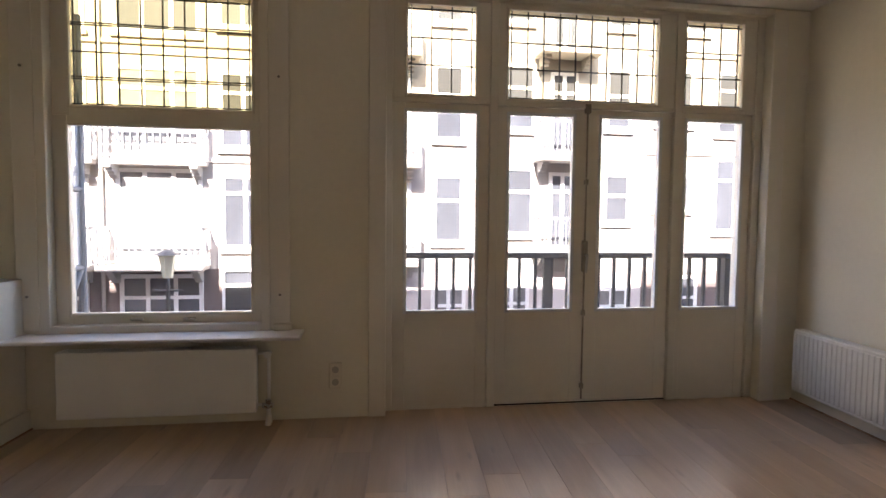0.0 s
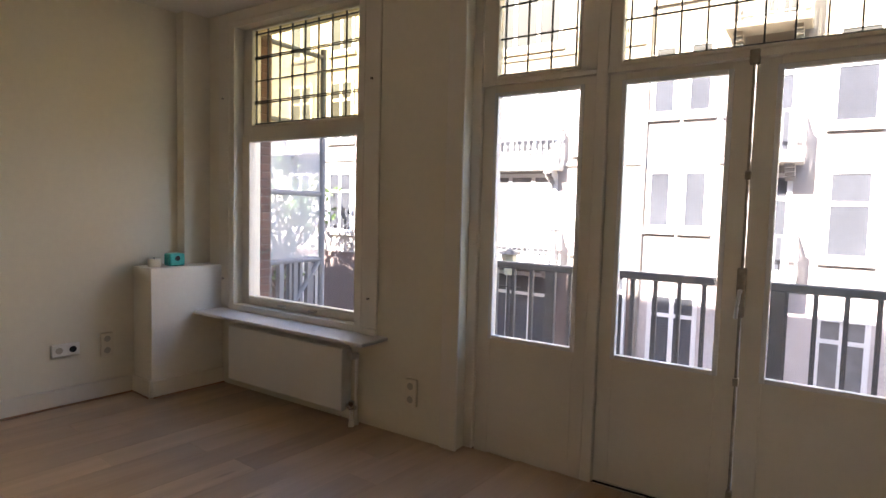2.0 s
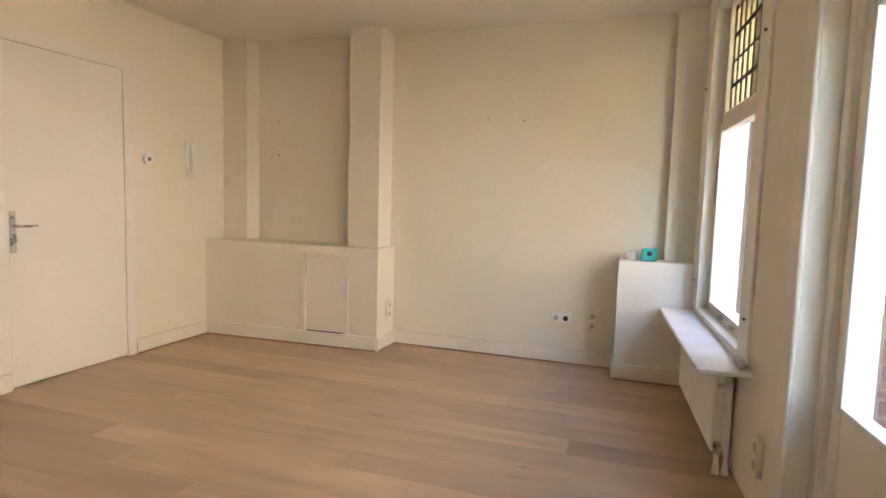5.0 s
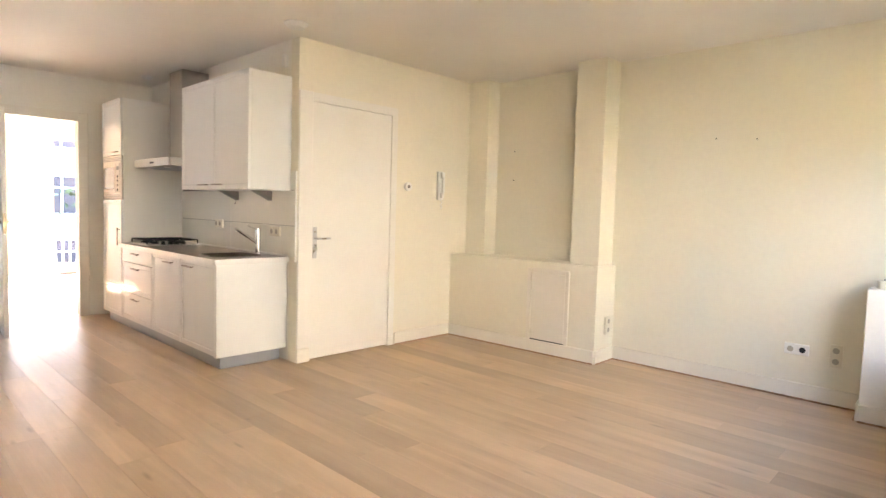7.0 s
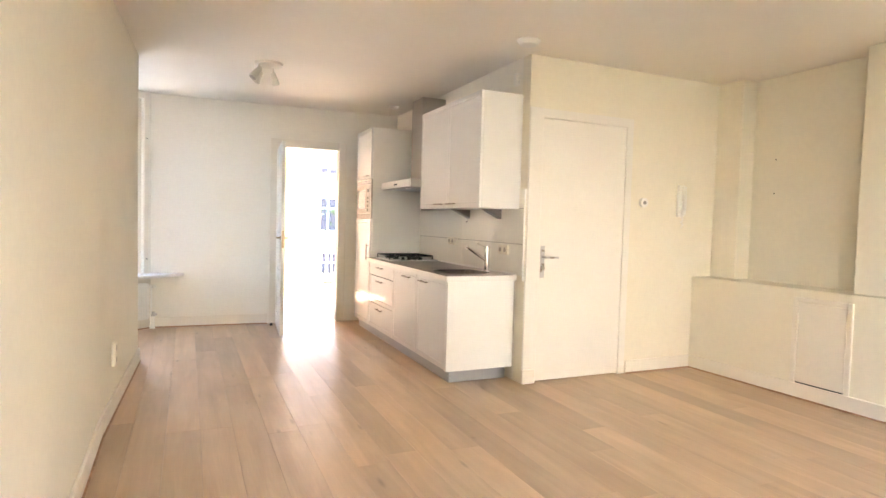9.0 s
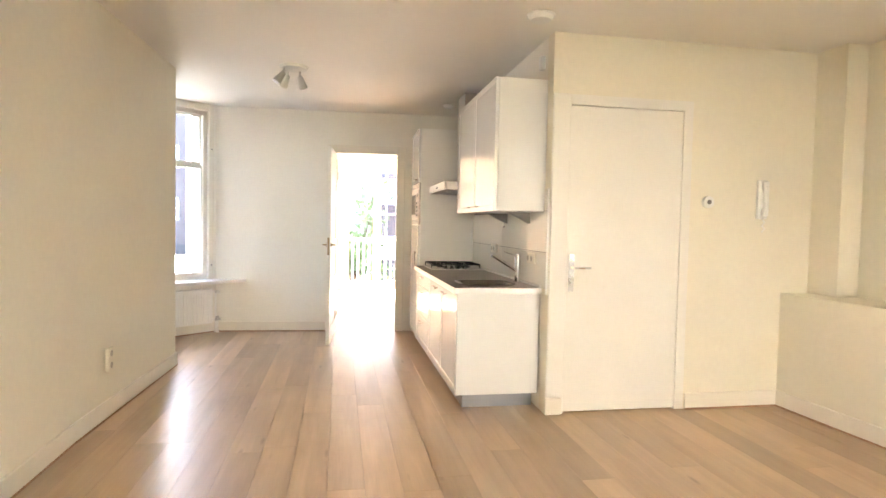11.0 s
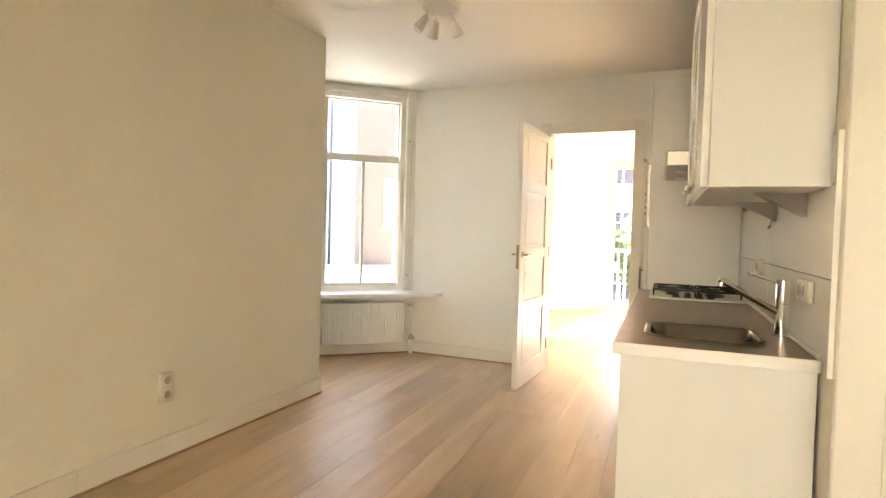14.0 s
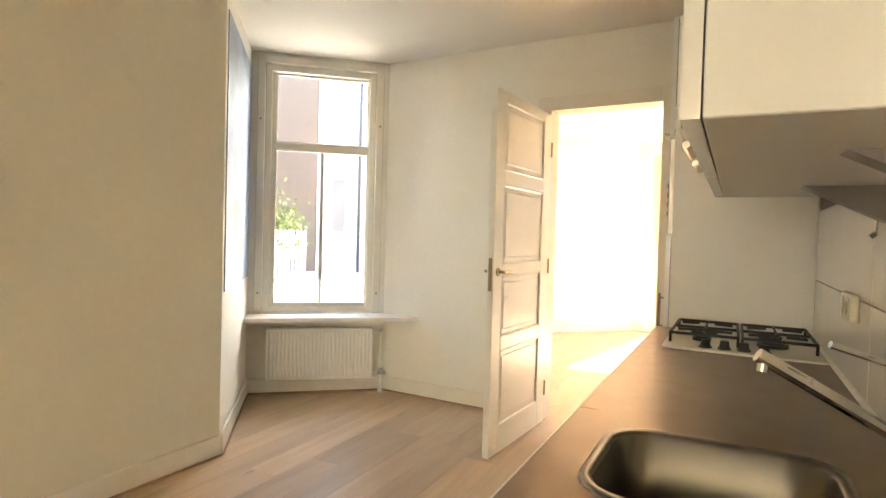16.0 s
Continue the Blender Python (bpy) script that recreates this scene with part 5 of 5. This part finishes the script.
block("window", (XF + 0.005, XF + 0.008, -7.22, -6.90, 1.44, 1.66), WINGLASS, mw)
block("control_panel", (XF - 0.004, XF + 0.004, -6.85, -6.74, 1.40, 1.70), HOODM, mw, None, 0.002)
block("display", (XF + 0.004, XF + 0.006, -6.83, -6.76, 1.63, 1.67), BLACK, mw)
for k in range(4):
    bm = bmesh.new()
    rod(bm, (XF + 0.003, -6.795, 1.43 + k * 0.045), (XF + 0.012, -6.795, 1.43 + k * 0.045), 0.012, 12)
    part("button", bm, BLACK, mw)
for z in (1.345, 1.36, 1.375, 1.73, 1.745, 1.76):
    block("vent_slot", (XF - 0.003, XF + 0.0005, -7.27, -6.73, z - 0.003, z + 0.003), BLACK, mw)

uc = thing("wall_cabinet", (0.0, -5.14, 1.44), "white glossy double wall cabinet over the worktop", "cabinet")
block("body", (XK + 0.002, 0.2, -5.765, -4.49, 1.437, 2.372), PANEL, uc, None, 0.002)
shaker(uc, 0.221, -5.765, -5.13, 1.437, 2.372, "door", (-5.36, 1.475, -5.19, 1.475))
shaker(uc, 0.221, -5.126, -4.49, 1.437, 2.372, "door", (-5.09, 1.475, -4.92, 1.475))
for y in (-5.42, -4.81):
    b = thing("shelf_bracket", (XK, y, 1.42), "grey triangular metal bracket under the wall cabinet", "bracket", "shelf brackets")
    bm = bmesh.new()
    for s in (-0.035, 0.035):
        v = [bm.verts.new((XK + 0.012, y + s, 1.4365)), bm.verts.new((0.022, y + s, 1.4365)), bm.verts.new((XK + 0.012, y + s, 1.352))]
        bm.faces.new(v)
    bm.verts.ensure_lookup_table()
    bm.faces.new((bm.verts[1], bm.verts[4], bm.verts[5], bm.verts[2]))
    bm.faces.new((bm.verts[0], bm.verts[3], bm.verts[4], bm.verts[1]))
    bm.faces.new((bm.verts[2], bm.verts[5], bm.verts[3], bm.verts[0]))
    bmesh.ops.recalc_face_normals(bm, faces=bm.faces)
    part("plate", bm, BRKT, b)
    if y > -5:
        continue
    bm = bmesh.new()
    rod(bm, (XK + 0.03, y + 0.02, 1.372), (XK + 0.034, y + 0.02, 1.325), 0.002, 6)
    rod(bm, (XK + 0.034, y + 0.02, 1.327), (XK + 0.044, y + 0.02, 1.318), 0.006, 8)
    part("hook", bm, BRKT, b)

hd = thing("cooker_hood", (0.1, -6.25, 1.64), "stainless steel chimney hood with a pale front strip", "cooker hood")
bm = bmesh.new()
boxed(bm, XK + 0.004, 0.332, -6.65, -5.755, 1.655, 1.735, None, 0.004)
part("canopy", bm, HOODM, hd)
block("front_strip", (0.3325, 0.349, -6.65, -5.755, 1.657, 1.733), WPLASTIC, hd, None, 0.004)
block("badge", (0.349, 0.351, -6.22, -6.12, 1.685, 1.70), BLACK, hd)
block("chimney", (XK + 0.004, 0.11, -6.36, -6.05, 1.735, 2.615), HOODM, hd, None, 0.003)
bm = bmesh.new()
for k in range(9):
    boxed(bm, -0.12 + k * 0.045, -0.095 + k * 0.045, -6.6, -5.8, 1.651, 1.656)
part("grease_filter", bm, PLINTH, hd)
for y in (-6.5, -6.05):
    bm = bmesh.new()
    rod(bm, (0.25, y, 1.648), (0.25, y, 1.656), 0.03, 16)
    part("downlight", bm, WPLASTIC, hd)

outlet(wall_frame(XK + 0.012, -5.765, 1.122, 0), 2, "cream double socket on the tiled splashback", False)
outlet(wall_frame(XK + 0.012, -4.70, 1.09, 0), 2, "cream double switch on the tiled splashback", False, name="wall_switch")

# splashback tiles
sb = thing("splashback", (XK, -5.6, 0.888), "glossy white splashback panels behind the worktop", "splashback")
block("grout", (XK + 0.001, XK + 0.006, -6.69, -4.40, 0.888, 1.60), MORTAR, sb)
y = -6.69
while y < -4.42:
    y1 = min(y + 1.145, -4.402)
    for z0, z1 in ((0.888, 1.145), (1.148, 1.441), (1.444, 1.60)):
        if z0 > 1.44 and y1 > -5.8 and y < -4.5:
            z1 = 1.441
        if z1 <= z0:
            continue
        block("tile", (XK + 0.004, XK + 0.011, y + 0.0012, y1 - 0.0012, z0, z1), TILE, sb, None, 0.0015)
    y = y1
block("tile", (XK + 0.004, XK + 0.011, -4.486, -4.4032, 1.444, 1.60), TILE, sb, None, 0.0015)
tagged(block("tile_edge", (XK + 0.001, XK + 0.016, -4.402, -4.396, 0.85, 1.60), WPLASTIC), "white edge strip of the splashback", "trim", kind="structure")

# ---- bay and rear doorway ----
kwin = thing("window_7", along(BAY, KC), "white sash window in the angled bay wall", "window", kind="structure")
KM = along(BAY, KC)
KO = (0.11, KL - 0.10, 0.64, 2.60)
opening_frame(kwin, KM, KO, 0.03, 0.16, 0.05, TRIM)
g0, g1 = 0.196, 0.92


def ksash(outer, inner, v0, v1, mull):
    sash(kwin, KM, outer, inner, v0, v1, TRIM, gv=(v0 + v1) / 2)
    if mull:
        c = (inner[0] + inner[1]) / 2
        block("glazing_bar", (c - 0.014, c + 0.014, v0 + 0.005, v1 - 0.005, inner[2], inner[3]), TRIM, kwin, KM)


ksash((0.16, KL - 0.15, 0.66, 1.97), (g0, g1, 0.712, 1.935), 0.06, 0.10, True)
ksash((0.16, KL - 0.15, 1.972, 2.552), (g0, g1, 2.005, 2.539), 0.10, 0.14, False)
bm = bmesh.new()
boxed(bm, 0.05, 0.11, -0.015, 0.001, 0.64, 2.66, KM, 0.004)
boxed(bm, KL - 0.10, KL - 0.04, -0.015, 0.001, 0.64, 2.66, KM, 0.004)
boxed(bm, 0.11, KL - 0.10, -0.014, 0.001, 2.60, 2.66, KM, 0.004)
part("architrave", bm, TRIM, kwin)
for u in (0.08, KL - 0.07):
    for z in (0.80, 2.16):
        bm = bmesh.new()
        rod(bm, KM @ Vector((u, -0.014, z)), KM @ Vector((u, -0.026, z)), 0.006, 10, 0.008)
        part("curtain_peg", bm, BRKT, kwin, "small dark curtain peg")
bm = bmesh.new()
pA, pB = Vector((*BAY, 0)), Vector((*KC, 0))
inn = (KM.to_3x3() @ Vector((0, -1, 0)))
prism(bm, [(pA.x - 0.01, pA.y), (pB.x, pB.y + 0.005), (2.385, -7.765), (2.42, -7.715), tuple((pA + inn * 0.24).xy)], 0.60, 0.632)
tagged(part("window_sill", bm, SILLM), "white sill board across the bay corner", "sill", kind="structure")
WB = along(R2, BAY)
tagged(block("chalk_board", (0.06, math.dist(R2, BAY) - 0.01, -0.006, -0.0005, 0.93, 2.55), SLATE, None, WB), "blue-grey board painted on the angled wall", "board")

FWM = along(FW0, KC)
dw = thing("door_frame", FWM @ pose(FDX0 - XK + 0.4, 0, 0), "cream painted frame of the rear doorway", "door frame", kind="structure")
a0, a1 = FDX0 - XK, FDX1 - XK
bm = bmesh.new()
boxed(bm, a0 - 0.085, a0 + 0.012, -0.15, 0.016, 0.0, 2.275, FWM, 0.004)
boxed(bm, a1 - 0.012, a1 + 0.085, -0.15, 0.016, 0.0, 2.275, FWM, 0.004)
boxed(bm, a0 + 0.012, a1 - 0.012, -0.15, 0.015, 2.18, 2.275, FWM)
part("jamb", bm, TRIM, dw)

# lighter copy of the cream paint, reflected light put into its colour
LEAFP = material("lit_door_gloss", (0.87, 0.84, 0.75), 0.3, grain=0.01, blotch=0.02, blotch_scale=2)
leaf = thing("door_4", (1.345, -7.66, 0), "open cream panelled door with brass lever handles", "door", kind="structure")
DM = along((1.34, -7.65), (1.405, -6.812))
DL = math.dist((1.34, -7.65), (1.405, -6.812))
bm = bmesh.new()
w = 0.118
panels = [(0.17, 0.625), (0.70, 1.065), (1.13, 1.60), (1.68, 2.085)]
boxed(bm, 0, w, -0.02, 0.02, 0.012, 2.14, DM, 0.003)
boxed(bm, DL - w, DL, -0.02, 0.02, 0.012, 2.14, DM, 0.003)
edges = [0.012] + [z for p in panels for z in p] + [2.14]
for z0, z1 in zip(edges[::2], edges[1::2]):
    boxed(bm, w, DL - w, -0.0195, 0.0195, z0, z1, DM)
part("stile", bm, LEAFP, leaf)
for z0, z1 in panels:
    bm = bmesh.new()
    boxed(bm, w, DL - w, -0.008, 0.008, z0, z1, DM)
    boxed(bm, w + 0.04, DL - w - 0.04, -0.013, 0.013, z0 + 0.04, z1 - 0.04, DM, 0.005)
    part("panel", bm, LEAFP, leaf)
    bm = bmesh.new()
    for s in (-1, 1):
        y0, y1 = sorted((s * 0.006, s * 0.022))
        boxed(bm, w, w + 0.014, y0, y1, z0, z1, DM, 0.004)
        boxed(bm, DL - w - 0.014, DL - w, y0, y1, z0, z1, DM, 0.004)
        boxed(bm, w + 0.014, DL - w - 0.014, y0, y1, z0, z0 + 0.014, DM, 0.004)
        boxed(bm, w + 0.014, DL - w - 0.014, y0, y1, z1 - 0.014, z1, DM, 0.004)
    part("moulding", bm, LEAFP, leaf)
BRASS = material("dull_brass", (0.42, 0.33, 0.20), 0.3, 1.0, blotch=0.1, blotch_scale=20)
bm = bmesh.new()
for s in (-1, 1):
    rod(bm, DM @ Vector((DL - 0.055, 0, 1.09)), DM @ Vector((DL - 0.055, s * 0.06, 1.09)), 0.009, 10)
    rod(bm, DM @ Vector((DL - 0.055, s * 0.028, 1.09)), DM @ Vector((DL - 0.055, s * 0.02, 1.09)), 0.024, 16)
    rod(bm, DM @ Vector((DL - 0.055, s * 0.06, 1.09)), DM @ Vector((DL - 0.165, s * 0.058, 1.085)), 0.009, 10)
part("door_handle", bm, BRASS, leaf, "dull brass lever handles")
block("lock_edge", (DL - 0.0005, DL + 0.0025, -0.011, 0.011, 0.98, 1.17), BRASS, leaf, DM)
for z in (0.25, 1.1, 1.9):
    bm = bmesh.new()
    rod(bm, DM @ Vector((-0.004, 0.022, z - 0.05)), DM @ Vector((-0.004, 0.022, z + 0.05)), 0.008, 8)
    part("hinge", bm, BRASS, leaf)
ds = thing("door_stop", (1.37, -7.3, 0), "small dark door stop on the floor", "door stop")
bm = bmesh.new()
rod(bm, (1.42, -7.55, 0.001), (1.42, -7.55, 0.03), 0.018, 14)
part("cap", bm, BLACK, ds)

# ---- rear room ----
RB = along((2.85, -12.3), (-1.7, -12.3))
rd = thing("door_5", RB @ pose(2.6, 0.1, 0), "white glazed rear balcony doors", "door", kind="structure")
opening_frame(rd, RB, (1.62, 4.28, 0.03, 2.5), 0.05, 0.2, 0.05, TRIM)
for s0 in (1.672, 2.311, 2.95, 3.589):
    sash(rd, RB, (s0, s0 + 0.636, 0.06, 2.45), (s0 + 0.07, s0 + 0.566, 0.16, 2.37), 0.08, 0.12, TRIM, name="door_leaf", gv=0.10)
rbal = thing("rear_balcony", (0.6, -13.2, 0), "rear balcony with a white railing", "balcony", kind="structure")
block("slab", (-1.6, 3.0, -13.7, -12.6, -0.25, -0.03), STONE, rbal)
block("handrail", (-1.6, 3.0, -13.68, -13.63, 0.95, 1.0), WINW, rbal)
for k in range(38):
    block("baluster", (-1.58 + k * 0.122, -1.555 + k * 0.122, -13.67, -13.645, -0.03, 0.955), WINW, rbal)
leafy_tree((0.55, -20.0, GZ), 6.0, 1.3, 8, label="green garden tree with a loose crown")
leafy_tree((-5.8, -24.0, GZ), 6.5, 2.4, 9, label="green garden tree with a loose crown")
house("rear_house", pose(0, -32, 0, 0, 0, 180), -6, 14, 8.5, WHITER, WHITER, "pale house across the rear gardens",
      [(x, x + 1.4, z, z + 1.9, 1) for x in (-5.2, -3, 0.5, 4, 7.5) for z in (-2.4, 0.6, 3.7)], bands=(2.9,))

# seen through the bay window
tagged(block("roof_terrace", (1.3, 13.0, 0.6, 10.5, 0.0, 0.2), material("pale_roofing", (0.36, 0.355, 0.345), 0.8, grain=0.08, blotch=0.12, blotch_scale=0.7), None, pose(3.1, -7.45, 0, 0, 0, -90)), "pale flat roof outside the bay window", "flat roof", kind="structure")
SIDE = along((16.5, -12.6), (4.2, -19.6))
house("brick_house", SIDE, -4.0, 7.07, 10.8, OBRICK, OBRICK, "orange-brown brick house beyond the flat roof",
      [(-2.6, -1.6, 1.0, 2.6, 0), (-2.6, -1.6, 3.6, 5.3, 0)], roof=True)
house("white_house", SIDE, 7.09, 8.95, 10.8, WHITER, WHITER, "white rendered house beyond the flat roof",
      [(7.42, 7.95, 1.2, 2.8, 0, 0, 0, True), (7.42, 7.95, 4.85, 6.4, 0, 0, 0, True)])
bm = bmesh.new()
rod(bm, SIDE @ Vector((8.24, -0.06, 0.2)), SIDE @ Vector((8.24, -0.06, 7.9)), 0.04, 10)
tagged(part("downpipe", bm, RAILP, None, "", True), "grey downpipe on the white house wall", "downpipe")
house("brick_house", SIDE, 8.97, 10.16, 10.8, OBRICK, OBRICK, "brown brick house end with a narrow window",
      [(9.78, 10.06, 1.3, 2.7, 0, 0, 0, True)], roof=False)
YARD = along((18.0, -28.1), (9.4, -33.3))
house("brick_house", YARD, 0.0, 10.05, 10.8, PBRICK, PBRICK, "purple-grey brick house with small white windows",
      [(x, x + 0.52, z, z + 1.12, 0, 0.5, 0, k % 3 == 1) for k, x in enumerate((5.2, 6.2, 7.1, 8.12, 9.15)) for z in (1.41, 4.15)], depth=3.0)
tagged(block("wall_plinth", (0.0, 10.05, -0.06, 0.0, -1.0, 0.05), RAILP, None, YARD), "dark plinth at the foot of the house", "plinth", kind="structure")
fence = thing("terrace_fence", (9.28, -13.4, 0.2), "white slatted fence on the flat roof", "fence")
FM = along((9.22, -12.4), (9.36, -14.56))
for k in range(15):
    block("slat", (k * 0.15, k * 0.15 + 0.07, 0, 0.025, 0.2, 1.3), WINW, fence, FM)
block("rail", (0, 2.17, 0.025, 0.05, 1.1, 1.17), WINW, fence, FM)
rnd = random.Random(4)
bush = thing("potted_bush", (9.9, -14.1, 0.2), "leafy yellow-green bush behind the fence", "bush")
bm = bmesh.new()
rod(bm, (9.9, -14.1, 0.2), (9.9, -14.1, 0.7), 0.25, 14, 0.3)
part("pot", bm, RBRICK, bush)
bm = bmesh.new()
for k in range(900):
    c = Vector((9.9, -14.1, 1.3)) + Vector((rnd.gauss(0, 0.33), rnd.gauss(0, 0.33), rnd.gauss(0, 0.36)))
    r = Euler((rnd.uniform(0, 6.3), rnd.uniform(0, 6.3), 0)).to_matrix()
    bm.faces.new([bm.verts.new(c + r @ Vector(p) * 0.07) for p in ((-1, 0, 0), (0, -0.5, 0), (1, 0, 0), (0, 0.5, 0))])
part("leaves", bm, YLEAF, bush)

# ---- floorboards ----
rnd = random.Random(11)
PW = 0.188
x = XL + 0.004
while x < 3.55:
    x1 = x + PW
    xm = (x + x1) / 2
    if xm < XK - 0.1:
        spans = [(-5.15, fr(xm, -0.03)[1])]
    elif xm < 2.62:
        spans = [(-12.29, fr(xm, -0.03)[1])]
    elif xm < 2.84:
        spans = [(-7.85, fr(xm, -0.03)[1])]
    else:
        spans = [(-7.7, -6.1)]
    for y0, y1 in spans:
        y = y1 + rnd.uniform(0.0, 1.4)
        while y > y0 + 0.02:
            ln = rnd.choice((1.6, 1.9, 2.2, 1.3))
            a, b = max(y - ln, y0), min(y, y1)
            if b - a > 0.02:
                bm = bmesh.new()
                boxed(bm, x + 0.0004, x1 - 0.0004, a + 0.0004, b - 0.0004, -0.018, 0.0, None, 0.0006)
                part("plank", bm, OAK, floor)
            y = a if a > y0 + 0.02 else y0
            if a <= y0:
                break
    x = x1
